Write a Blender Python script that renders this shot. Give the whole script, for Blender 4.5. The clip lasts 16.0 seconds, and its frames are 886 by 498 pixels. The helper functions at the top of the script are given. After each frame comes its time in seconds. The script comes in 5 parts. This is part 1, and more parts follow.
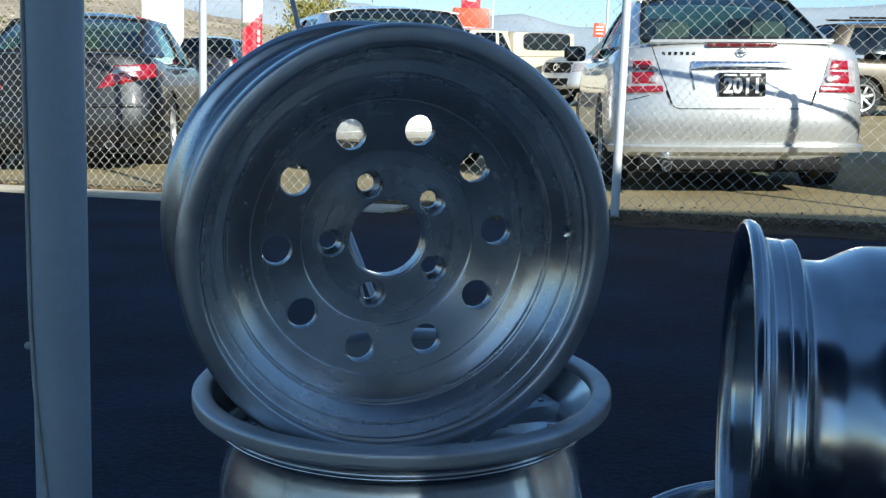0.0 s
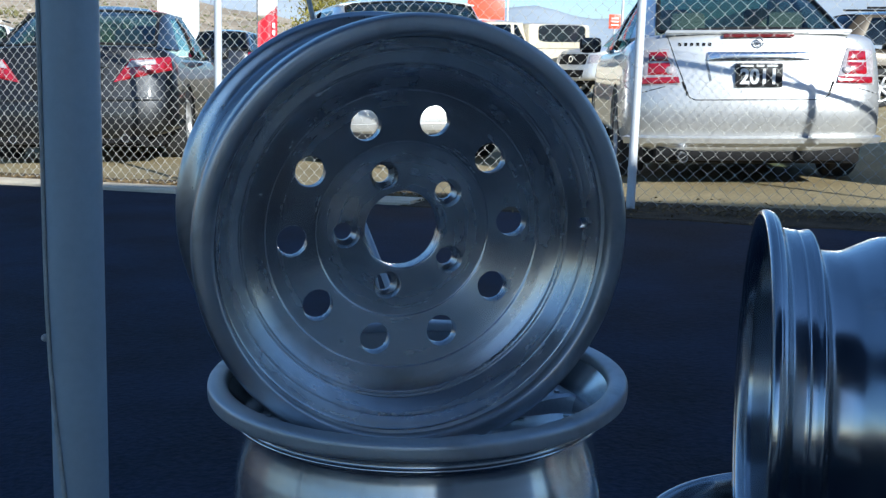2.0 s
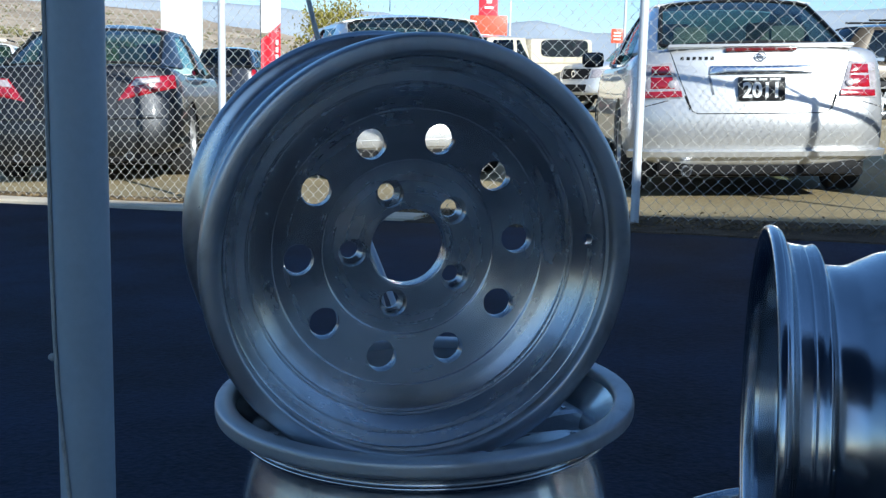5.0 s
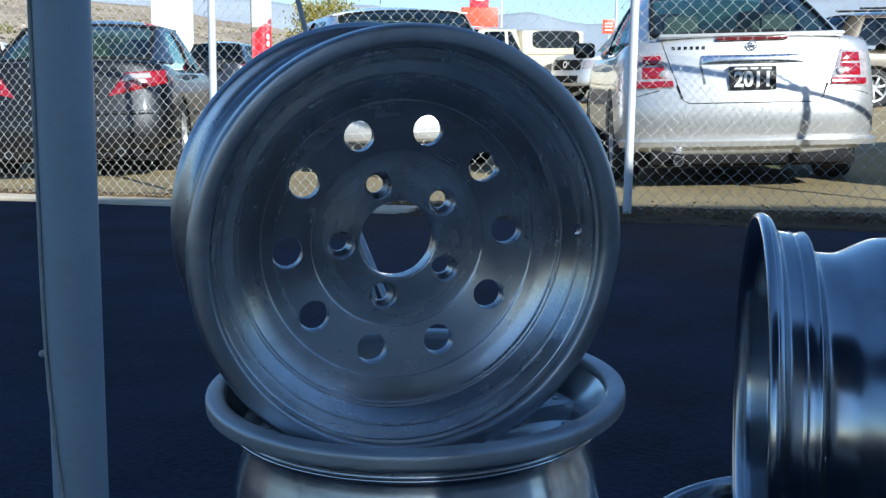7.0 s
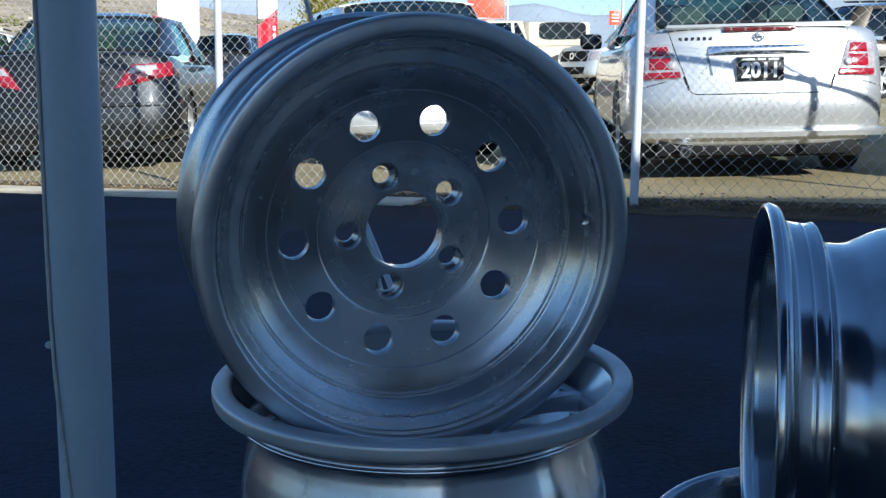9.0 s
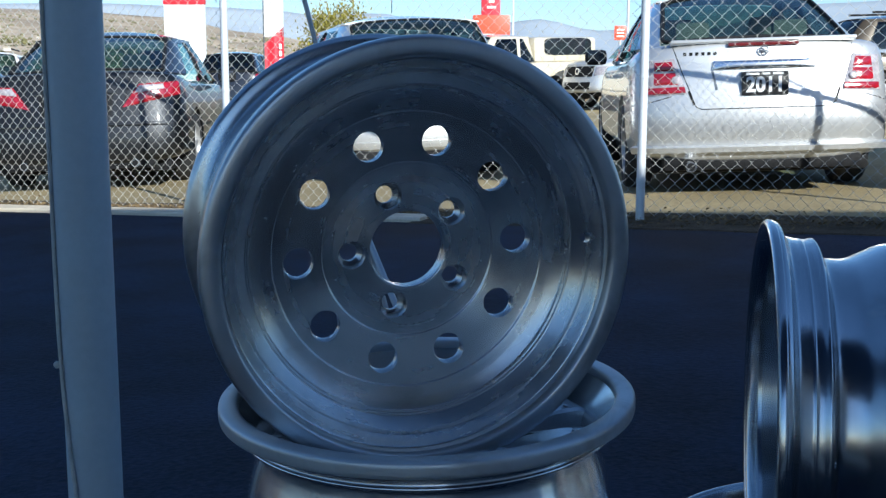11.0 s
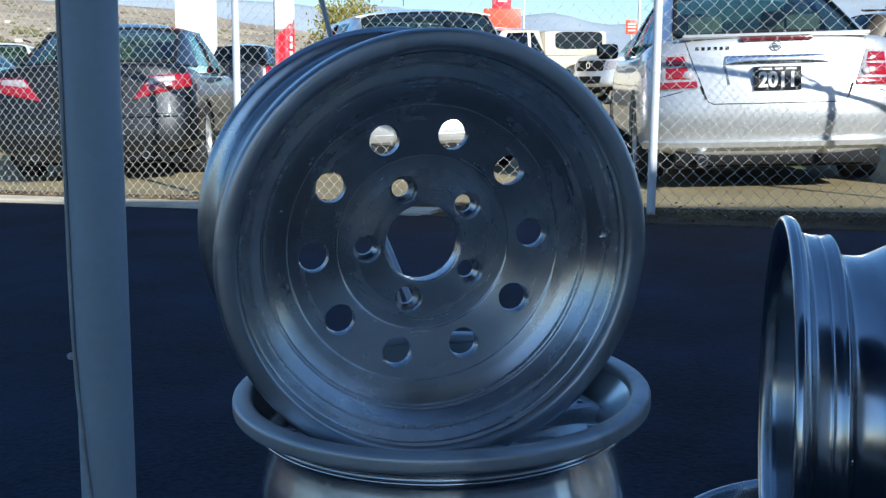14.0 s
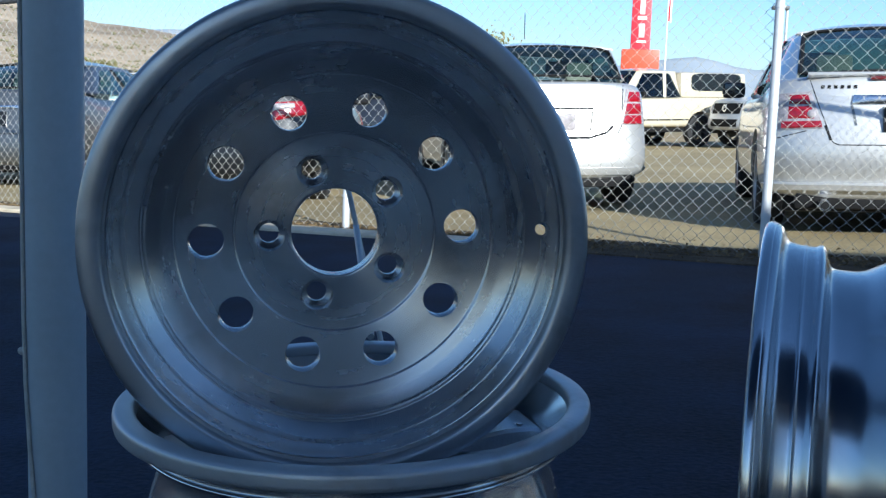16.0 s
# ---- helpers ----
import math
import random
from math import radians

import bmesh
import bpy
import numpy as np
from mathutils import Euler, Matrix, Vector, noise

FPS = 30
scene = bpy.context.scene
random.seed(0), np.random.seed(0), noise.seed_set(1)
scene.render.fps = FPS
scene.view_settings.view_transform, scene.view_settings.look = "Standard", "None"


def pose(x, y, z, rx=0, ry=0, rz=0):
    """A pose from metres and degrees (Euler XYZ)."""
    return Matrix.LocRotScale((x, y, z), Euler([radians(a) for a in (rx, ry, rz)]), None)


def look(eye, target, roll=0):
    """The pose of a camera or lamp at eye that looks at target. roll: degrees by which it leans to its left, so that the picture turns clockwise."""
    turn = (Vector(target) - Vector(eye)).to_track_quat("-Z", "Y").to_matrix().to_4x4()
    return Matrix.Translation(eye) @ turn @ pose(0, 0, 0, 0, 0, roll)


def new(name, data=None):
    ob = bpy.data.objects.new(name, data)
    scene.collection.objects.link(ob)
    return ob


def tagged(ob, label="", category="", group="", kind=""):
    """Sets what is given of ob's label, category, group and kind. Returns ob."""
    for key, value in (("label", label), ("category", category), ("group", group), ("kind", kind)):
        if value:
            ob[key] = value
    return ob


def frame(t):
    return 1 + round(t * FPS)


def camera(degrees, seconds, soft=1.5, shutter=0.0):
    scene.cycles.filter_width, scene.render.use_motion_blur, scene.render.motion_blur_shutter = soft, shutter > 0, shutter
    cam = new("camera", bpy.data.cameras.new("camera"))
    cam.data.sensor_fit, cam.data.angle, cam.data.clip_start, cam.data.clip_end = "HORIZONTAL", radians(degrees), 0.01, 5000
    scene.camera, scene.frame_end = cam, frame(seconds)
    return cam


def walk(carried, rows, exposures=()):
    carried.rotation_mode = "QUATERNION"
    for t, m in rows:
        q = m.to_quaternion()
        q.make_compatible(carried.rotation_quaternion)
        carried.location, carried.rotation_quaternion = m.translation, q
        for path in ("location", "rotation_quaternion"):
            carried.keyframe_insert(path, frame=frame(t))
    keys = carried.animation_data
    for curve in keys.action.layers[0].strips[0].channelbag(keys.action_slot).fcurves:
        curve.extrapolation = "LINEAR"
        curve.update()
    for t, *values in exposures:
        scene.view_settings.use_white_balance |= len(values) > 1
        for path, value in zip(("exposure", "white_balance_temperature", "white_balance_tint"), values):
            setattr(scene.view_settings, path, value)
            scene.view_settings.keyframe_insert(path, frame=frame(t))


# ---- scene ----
from mathutils.bvhtree import BVHTree

# ---- camera and its walk ----
cam = camera(43.13, 16.0, soft=1.35)
walk(cam, [
    (0, pose(-0.0047, 0.0004, 0.8961, 80.858, -1.939, -1.288)),
    (0.5, pose(-0.0034, 0.0040, 0.8947, 80.749, -1.975, -1.149)),
    (1, pose(-0.0052, 0.0022, 0.8953, 80.643, -1.489, -0.427)),
    (1.5, pose(-0.0061, -0.0015, 0.8952, 80.647, -1.704, -0.533)),
    (2, pose(-0.0045, 0.0040, 0.8942, 80.452, -1.693, -0.532)),
    (2.5, pose(-0.0036, 0.0031, 0.8932, 80.145, -1.269, -0.654)),
    (3, pose(-0.0051, 0.0033, 0.8945, 80.608, -1.635, -0.542)),
    (3.5, pose(-0.0030, -0.0000, 0.8973, 80.841, -0.994, -0.690)),
    (4, pose(-0.0060, -0.0005, 0.8976, 81.229, -1.354, -0.436)),
    (6.5, pose(-0.0061, 0.0017, 0.8962, 81.102, -0.924, -0.489)),
    (7, pose(-0.0019, 0.0028, 0.8958, 80.851, -0.690, -0.797)),
    (7.5, pose(-0.0024, 0.0069, 0.8947, 80.583, -0.641, -0.860)),
    (8, pose(-0.0043, 0.0076, 0.8937, 80.405, -0.742, -0.686)),
    (10.5, pose(0.0025, 0.0021, 0.8955, 80.899, -0.239, -0.176)),
    (11, pose(0.0022, -0.0049, 0.8986, 81.239, -0.128, -0.180)),
    (11.5, pose(-0.0018, -0.0049, 0.8970, 81.282, -0.406, 0.255)),
    (12, pose(-0.0005, -0.0036, 0.8965, 81.094, -0.288, 0.126)),
    (12.5, pose(0.0000, 0.0000, 0.8970, 80.901, -0.330, -0.000)),
    (13, pose(-0.0020, 0.0027, 0.8968, 80.611, -0.482, 0.054)),
    (13.5, pose(-0.0031, -0.0013, 0.8983, 81.034, -0.473, 0.178)),
    (14, pose(-0.0042, -0.0008, 0.8986, 80.905, -0.425, 0.341)),
    (14.5, pose(-0.0029, 0.0105, 0.8946, 80.432, -0.559, 1.566)),
    (14.8, pose(0.0113, 0.0283, 0.8904, 82.049, 0.669, 3.858)),
    (15, pose(0.0225, 0.0352, 0.8843, 82.920, 0.024, 4.746)),
    (15.2, pose(0.0411, 0.0490, 0.8786, 82.900, -1.438, 6.898)),
    (15.5, pose(0.0869, 0.0854, 0.8732, 83.753, -2.352, 9.355)),
    (15.7, pose(0.1325, 0.1077, 0.8650, 84.425, -2.039, 9.837)),
    (16, pose(0.1872, 0.1396, 0.8412, 82.763, -1.878, 7.432)),
], exposures=[(0.0, 0.80, 5450, 2), (1.6, 0.80, 5220, 6), (16.0, 0.80, 5200, 6)])

# ---- light ----
SUN_AZ = (-0.5, 0.866)          # way the sunlight travels over the ground
SUN_EL = 23.5
world = bpy.data.worlds.new("sky")
scene.world = world
world.use_nodes = True
wn = world.node_tree.nodes
wl = world.node_tree.links
sky = wn.new("ShaderNodeTexSky")
sky.sky_type = "NISHITA"
sky.sun_disc = False
sky.sun_elevation = radians(SUN_EL)
sky.sun_rotation = math.atan2(-SUN_AZ[0], -SUN_AZ[1])
sky.dust_density = 0.4
sky.ozone_density = 3.5
wn["Background"].inputs["Strength"].default_value = 0.085
wl.new(sky.outputs["Color"], wn["Background"].inputs["Color"])
sun_data = bpy.data.lights.new("sun", "SUN")
sun_data.energy, sun_data.angle, sun_data.color = 5.0, radians(0.5), (1.0, 0.88, 0.70)
sun = new("sun", sun_data)
sun.matrix_world = look((0, 0, 0), (SUN_AZ[0] * math.cos(radians(SUN_EL)), SUN_AZ[1] * math.cos(radians(SUN_EL)), -math.sin(radians(SUN_EL))))
sun.location = (6, -10, 20)


# ---- materials ----
def material(name):
    m = bpy.data.materials.new(name)
    m.use_nodes = True
    return m, m.node_tree.nodes, m.node_tree.links, m.node_tree.nodes["Principled BSDF"]


def node(ns, kind, **values):
    n = ns.new(kind)
    for key, value in values.items():
        if key in n.inputs:
            n.inputs[key].default_value = value
    return n


def surface(name, colour, rough=0.6, metal=0.0, scale=8.0, vary=0.25, bump=0.2, fine=120.0, coat=0.0, rough_vary=0.12, distance=0.002, spec=0.5, grain=0.35):
    """A plain painted, mineral or metal surface with stains at one scale and grain at another."""
    m, ns, ls, p = material(name)
    tc = ns.new("ShaderNodeTexCoord")
    big = node(ns, "ShaderNodeTexNoise", Scale=scale, Detail=5.0, Roughness=0.6)
    small = node(ns, "ShaderNodeTexNoise", Scale=fine, Detail=3.0, Roughness=0.6)
    for n in (big, small):
        ls.new(tc.outputs["Object"], n.inputs["Vector"])
    ramp = ns.new("ShaderNodeValToRGB")
    a, b = ramp.color_ramp.elements
    a.position, b.position = 0.3, 0.72
    a.color = (*[c * (1 - vary) for c in colour], 1)
    b.color = (*[min(c * (1 + vary), 1) for c in colour], 1)
    mix = node(ns, "ShaderNodeMath")
    mix.operation = "MULTIPLY_ADD"
    mix.inputs[1].default_value = grain
    ls.new(small.outputs["Fac"], mix.inputs[0])
    sub = node(ns, "ShaderNodeMath")
    sub.operation = "SUBTRACT"
    sub.inputs[1].default_value = grain / 2
    ls.new(big.outputs["Fac"], sub.inputs[0])
    ls.new(sub.outputs[0], mix.inputs[2])
    ls.new(mix.outputs[0], ramp.inputs["Fac"])
    ls.new(ramp.outputs["Color"], p.inputs["Base Color"])
    mr = ns.new("ShaderNodeMapRange")
    mr.inputs["To Min"].default_value = max(rough - rough_vary, 0.02)
    mr.inputs["To Max"].default_value = min(rough + rough_vary, 1)
    ls.new(big.outputs["Fac"], mr.inputs["Value"])
    ls.new(mr.outputs["Result"], p.inputs["Roughness"])
    p.inputs["Metallic"].default_value = metal
    p.inputs["Coat Weight"].default_value = coat
    p.inputs["Coat Roughness"].default_value = 0.04
    p.inputs["Specular IOR Level"].default_value = spec
    if bump:
        bn = node(ns, "ShaderNodeBump", Strength=bump, Distance=distance)
        ls.new(small.outputs["Fac"], bn.inputs["Height"])
        ls.new(bn.outputs["Normal"], p.inputs["Normal"])
    return m


def turned_metal(name, colour, rough, ring=0.5, smear=0.1, aniso=0.6, metal=1.0, stain=0.5):
    """Aluminium turned on a lathe: fine rings round the axle, and handling smears."""
    m, ns, ls, p = material(name)
    tc = ns.new("ShaderNodeTexCoord")
    sep = ns.new("ShaderNodeSeparateXYZ")
    ls.new(tc.outputs["Object"], sep.inputs[0])
    flat = ns.new("ShaderNodeCombineXYZ")
    ls.new(sep.outputs[0], flat.inputs[0])
    ls.new(sep.outputs[1], flat.inputs[1])
    length = ns.new("ShaderNodeVectorMath")
    length.operation = "LENGTH"
    ls.new(flat.outputs[0], length.inputs[0])
    rz = ns.new("ShaderNodeCombineXYZ")
    ls.new(length.outputs["Value"], rz.inputs[0])
    ls.new(sep.outputs[2], rz.inputs[1])
    rings = node(ns, "ShaderNodeTexNoise", Scale=900.0, Detail=2.0)
    ls.new(rz.outputs[0], rings.inputs["Vector"])
    bands = node(ns, "ShaderNodeTexNoise", Scale=90.0, Detail=3.0)
    ls.new(rz.outputs[0], bands.inputs["Vector"])
    smears = node(ns, "ShaderNodeTexNoise", Scale=14.0, Detail=6.0, Roughness=0.65)
    ls.new(tc.outputs["Object"], smears.inputs["Vector"])
    ramp = ns.new("ShaderNodeValToRGB")
    a, b = ramp.color_ramp.elements
    a.position, b.position = 0.25, 0.75
    a.color = (*[c * (1 - smear) for c in colour], 1)
    b.color = (*[min(c * (1 + smear), 1) for c in colour], 1)
    ls.new(smears.outputs["Fac"], ramp.inputs["Fac"])
    stains = node(ns, "ShaderNodeTexNoise", Scale=9.0, Detail=4.0, Roughness=0.7, Distortion=0.6)
    ls.new(tc.outputs["Object"], stains.inputs["Vector"])
    film = ns.new("ShaderNodeMapRange")
    film.inputs["From Min"].default_value, film.inputs["From Max"].default_value = 0.50, 0.66
    film.inputs["To Min"].default_value, film.inputs["To Max"].default_value = 0.0, stain
    ls.new(stains.outputs["Fac"], film.inputs["Value"])
    soil = ns.new("ShaderNodeMix")
    soil.data_type, soil.blend_type = "RGBA", "MULTIPLY"
    soil.inputs[7].default_value = (0.55, 0.52, 0.50, 1)
    ls.new(film.outputs["Result"], soil.inputs[0])
    ls.new(ramp.outputs["Color"], soil.inputs[6])
    ls.new(soil.outputs[2], p.inputs["Base Color"])
    add = ns.new("ShaderNodeMath")
    add.operation = "ADD"
    ls.new(bands.outputs["Fac"], add.inputs[0])
    ls.new(smears.outputs["Fac"], add.inputs[1])
    mr = ns.new("ShaderNodeMapRange")
    mr.inputs["From Min"].default_value, mr.inputs["From Max"].default_value = 0.6, 1.4
    mr.inputs["To Min"].default_value, mr.inputs["To Max"].default_value = rough * 0.82, rough * 1.22
    ls.new(add.outputs[0], mr.inputs["Value"])
    ls.new(mr.outputs["Result"], p.inputs["Roughness"])
    bn = node(ns, "ShaderNodeBump", Strength=ring, Distance=0.0002)
    ls.new(rings.outputs["Fac"], bn.inputs["Height"])
    ls.new(bn.outputs["Normal"], p.inputs["Normal"])
    p.inputs["Metallic"].default_value = metal
    p.inputs["Anisotropic"].default_value = aniso
    p.inputs["Anisotropic Rotation"].default_value = 0.25
    tan = ns.new("ShaderNodeTangent")
    tan.direction_type, tan.axis = "RADIAL", "Z"
    ls.new(tan.outputs[0], p.inputs["Tangent"])
    return m


def clear_glass(name, tint, gloss=0.09):
    m, ns, ls, p = material(name)
    ns.remove(p)
    tr = ns.new("ShaderNodeBsdfTransparent")
    tr.inputs[0].default_value = (*tint, 1)
    gl = ns.new("ShaderNodeBsdfGlossy")
    gl.inputs["Roughness"].default_value = 0.03
    gl.inputs["Color"].default_value = (0.9, 0.95, 1, 1)
    fr = ns.new("ShaderNodeLayerWeight")
    fr.inputs["Blend"].default_value = 0.5
    power = ns.new("ShaderNodeMath")
    power.operation = "POWER"
    power.inputs[1].default_value = 3.0
    ls.new(fr.outputs["Facing"], power.inputs[0])
    share = ns.new("ShaderNodeMath")
    share.operation = "MULTIPLY_ADD"
    share.inputs[1].default_value, share.inputs[2].default_value = 0.28, gloss * 0.5
    ls.new(power.outputs[0], share.inputs[0])
    mx = ns.new("ShaderNodeMixShader")
    ls.new(share.outputs[0], mx.inputs[0])
    ls.new(tr.outputs[0], mx.inputs[1])
    ls.new(gl.outputs[0], mx.inputs[2])
    ls.new(mx.outputs[0], ns["Material Output"].inputs["Surface"])
    return m


def lamp_plastic(name, colour):
    m = surface(name, colour, 0.15, 0.0, 30, 0.35, 0.3, 220, coat=1.0, rough_vary=0.05)
    return m


def thin_cloth(name, colour, through_colour):
    """Woven sheet that lets some daylight through."""
    m = surface(name, colour, 0.85, 0, 3, 0.15, 0.4, 500)
    ns, ls = m.node_tree.nodes, m.node_tree.links
    glow = ns.new("ShaderNodeBsdfTranslucent")
    glow.inputs["Color"].default_value = (*through_colour, 1)
    mx = ns.new("ShaderNodeMixShader")
    mx.inputs[0].default_value = 0.4
    ls.new(ns["Principled BSDF"].outputs[0], mx.inputs[1])
    ls.new(glow.outputs[0], mx.inputs[2])
    ls.new(mx.outputs[0], ns["Material Output"].inputs["Surface"])
    return m


MACHINED = turned_metal("machined_aluminium", (0.56, 0.56, 0.56), 0.26, 0.03, 0.14, 0.85, 0.90, 0.65)
SATIN_BARREL = turned_metal("satin_barrel_aluminium", (0.58, 0.59, 0.60), 0.29, 0.06, 0.10, 0.4, 0.97)
LIP_METAL = turned_metal("satin_lip_aluminium", (0.52, 0.53, 0.545), 0.33, 0.12, 0.08, 0.0, 0.88)
STACK_LIP = turned_metal("dull_lip_aluminium", (0.56, 0.57, 0.585), 0.50, 0.10, 0.08, 0.0, 0.80)
BEAD_METAL = turned_metal("bead_aluminium", (0.72, 0.73, 0.74), 0.14, 0.02, 0.06, 0.0)
BARREL = turned_metal("raw_barrel_aluminium", (0.56, 0.565, 0.57), 0.20, 0.03, 0.10, 0.92)
POLISHED = turned_metal("polished_aluminium", (0.52, 0.53, 0.54), 0.225, 0.02, 0.08, 0.6)
CAST = surface("cast_aluminium", (0.60, 0.61, 0.63), 0.32, 0.85, 12, 0.15, 0.25, 300)
# Darker and bluer than real asphalt: the yard's shade is put into the colour.
ASPHALT = surface("shade_toned_asphalt", (0.0165, 0.023, 0.042), 0.85, 0, 1.3, 0.62, 1.0, 60, distance=0.006, spec=0.15, grain=0.5)
LOT = surface("worn_lot_paving", (0.335, 0.268, 0.145), 0.92, 0, 0.35, 0.32, 0.8, 38, distance=0.008, spec=0.2, grain=0.8)
CONCRETE = surface("kerb_concrete", (0.58, 0.50, 0.37), 0.9, 0, 3, 0.25, 0.6, 90, distance=0.004, spec=0.2)
# Concrete of the unseen strip, toned for its reflection in the wheels.
WALKWAY = surface("reflected_walkway_concrete", (0.42, 0.39, 0.34), 0.9, 0, 3, 0.2, 0.5, 90, distance=0.003, spec=0.2)
GRIT = surface("brown_grit", (0.095, 0.075, 0.05), 0.95, 0, 6, 0.5, 1.0, 80, distance=0.02, spec=0.1)
GALVANISED = surface("galvanised_steel", (0.60, 0.62, 0.64), 0.5, 0.3, 9, 0.05, 0.0, 120)
WIRE = surface("galvanised_wire", (0.62, 0.60, 0.54), 0.55, 0.3, 20, 0.2, 0)
DARK_STEEL = surface("weathered_dark_steel", (0.10, 0.105, 0.11), 0.6, 0.6, 20, 0.3, 0.2)
BRACE_PAINT = surface("pale_grey_brace_paint", (0.46, 0.47, 0.48), 0.45, 0.0, 6, 0.10, 0.1, 90)
POLE_PAINT = surface("grey_pole_paint", (0.37, 0.425, 0.47), 0.5, 0.0, 5, 0.10, 0.12, 90)
CORD = surface("pale_cord", (0.45, 0.45, 0.43), 0.9, 0, 40, 0.2, 0.4, 600)
SILVER = surface("silver_car_paint", (0.58, 0.58, 0.575), 0.36, 0.62, 2, 0.04, 0.03, 900, coat=0.8, rough_vary=0.04)
PALE_SILVER = surface("pale_silver_car_paint", (0.60, 0.61, 0.61), 0.4, 0.3, 2, 0.04, 0.03, 900, coat=0.6, rough_vary=0.04)
GRAPHITE = surface("graphite_car_paint", (0.028, 0.029, 0.031), 0.44, 0.9, 2, 0.06, 0.02, 900, coat=0.6, rough_vary=0.04)
STEEL_BLUE = surface("grey_blue_car_paint", (0.17, 0.18, 0.185), 0.36, 0.9, 2, 0.06, 0.02, 900, coat=0.5, rough_vary=0.04)
DARK_BLUE = surface("dark_blue_car_paint", (0.05, 0.062, 0.085), 0.3, 0.4, 2, 0.06, 0.03, 900, coat=1.0, rough_vary=0.04)
BLACK_PAINT = surface("black_car_paint", (0.012, 0.012, 0.014), 0.25, 0.0, 2, 0.1, 0.02, 900, coat=1.0, rough_vary=0.04)
CREAM = surface("cream_car_paint", (0.55, 0.485, 0.355), 0.35, 0.0, 2, 0.05, 0.03, 900, coat=0.8, rough_vary=0.05)
TAN_PAINT = surface("tan_car_paint", (0.058, 0.041, 0.018), 0.35, 0.3, 2, 0.06, 0.03, 900, coat=1.0, rough_vary=0.05)
WHITE_PAINT = surface("white_paint", (0.80, 0.80, 0.79), 0.45, 0, 3, 0.04, 0.05, 300)
RED_PAINT = surface("red_sign_paint", (0.62, 0.02, 0.035), 0.4, 0, 3, 0.08, 0.05, 300)
ORANGE_PAINT = surface("orange_red_sign_paint", (0.75, 0.075, 0.025), 0.4, 0, 3, 0.08, 0.05, 300)
ALLOY = surface("painted_road_wheel_alloy", (0.40, 0.40, 0.40), 0.35, 0.5, 10, 0.06, 0.05, 300)
TYRE = surface("tyre_rubber", (0.02, 0.02, 0.021), 0.8, 0, 20, 0.3, 0.4, 200)
TRIM = surface("black_trim_plastic", (0.010, 0.010, 0.011), 0.7, 0, 12, 0.25, 0.2, 300, spec=0.2)
CHROME = surface("chrome", (0.75, 0.77, 0.80), 0.22, 1.0, 10, 0.04, 0.0, rough_vary=0.03)
RED_LENS = lamp_plastic("red_lamp_lens", (0.27, 0.006, 0.014))
DARK_LENS = lamp_plastic("dark_red_lamp_lens", (0.11, 0.012, 0.012))
CLEAR_LENS = lamp_plastic("clear_lamp_lens", (0.36, 0.33, 0.34))
AMBER_LENS = lamp_plastic("amber_lamp_lens", (0.75, 0.30, 0.06))
SEAT_CLOTH = surface("beige_seat_cloth", (0.46, 0.42, 0.34), 0.9, 0, 12, 0.12, 0.4, 400)
DARK_CLOTH = surface("dark_seat_cloth", (0.05, 0.05, 0.055), 0.9, 0, 12, 0.2, 0.4, 400)
GLASS = clear_glass("tinted_car_glass", (0.66, 0.78, 0.77))
MID_GLASS = clear_glass("smoked_car_glass", (0.54, 0.62, 0.61))
DARK_GLASS = clear_glass("dark_car_glass", (0.40, 0.44, 0.45))
PLATE_BLACK = surface("black_plate", (0.012, 0.012, 0.013), 0.4, 0, 20, 0.2, 0.1, 200)
AWNING_CLOTH = thin_cloth("blue_awning_fabric", (0.06, 0.09, 0.17), (0.10, 0.16, 0.30))
WALL_PAINT = surface("pale_building_wall", (0.62, 0.62, 0.62), 0.85, 0, 1.2, 0.15, 0.4, 40)


# ---- building helpers ----
def part(name, bm, mat, parent=None, label="", smooth=True, m=None):
    """Links a bmesh as one mesh object, under a thing or a part where one is given."""
    me = bpy.data.meshes.new(name)
    bmesh.ops.recalc_face_normals(bm, faces=bm.faces)
    bm.to_mesh(me)
    bm.free()
    me.materials.append(mat)
    if smooth:
        me.shade_smooth()
        me.set_sharp_from_angle(angle=radians(38))
    ob = new(name, me)
    if parent:
        ob.parent = parent
    if m is not None:
        ob.matrix_basis = m
    if label:
        tagged(ob, label)
    return ob


def thing(name, m, label, category, group="", kind=""):
    ob = new(name)
    ob.empty_display_size = 0.1
    ob.matrix_basis = m
    return tagged(ob, label, category, group, kind)


def box(bm, size, at=(0, 0, 0), bevel=0.0, turn=None):
    made = bmesh.ops.create_cube(bm, size=1.0)["verts"]
    bmesh.ops.scale(bm, vec=size, verts=made)
    if bevel:
        edges = list({e for v in made for e in v.link_edges})
        out = bmesh.ops.bevel(bm, geom=edges, offset=bevel, segments=2, affect="EDGES", profile=0.6)
        made = list({v for f in out["faces"] for v in f.verts} | {v for v in made if v.is_valid})
    if turn is not None:
        bmesh.ops.transform(bm, matrix=turn, verts=made)
    bmesh.ops.translate(bm, vec=at, verts=made)
    return made


def new_box(size, at=(0, 0, 0), bevel=0.0, turn=None):
    bm = bmesh.new()
    box(bm, size, at, bevel, turn)
    return bm


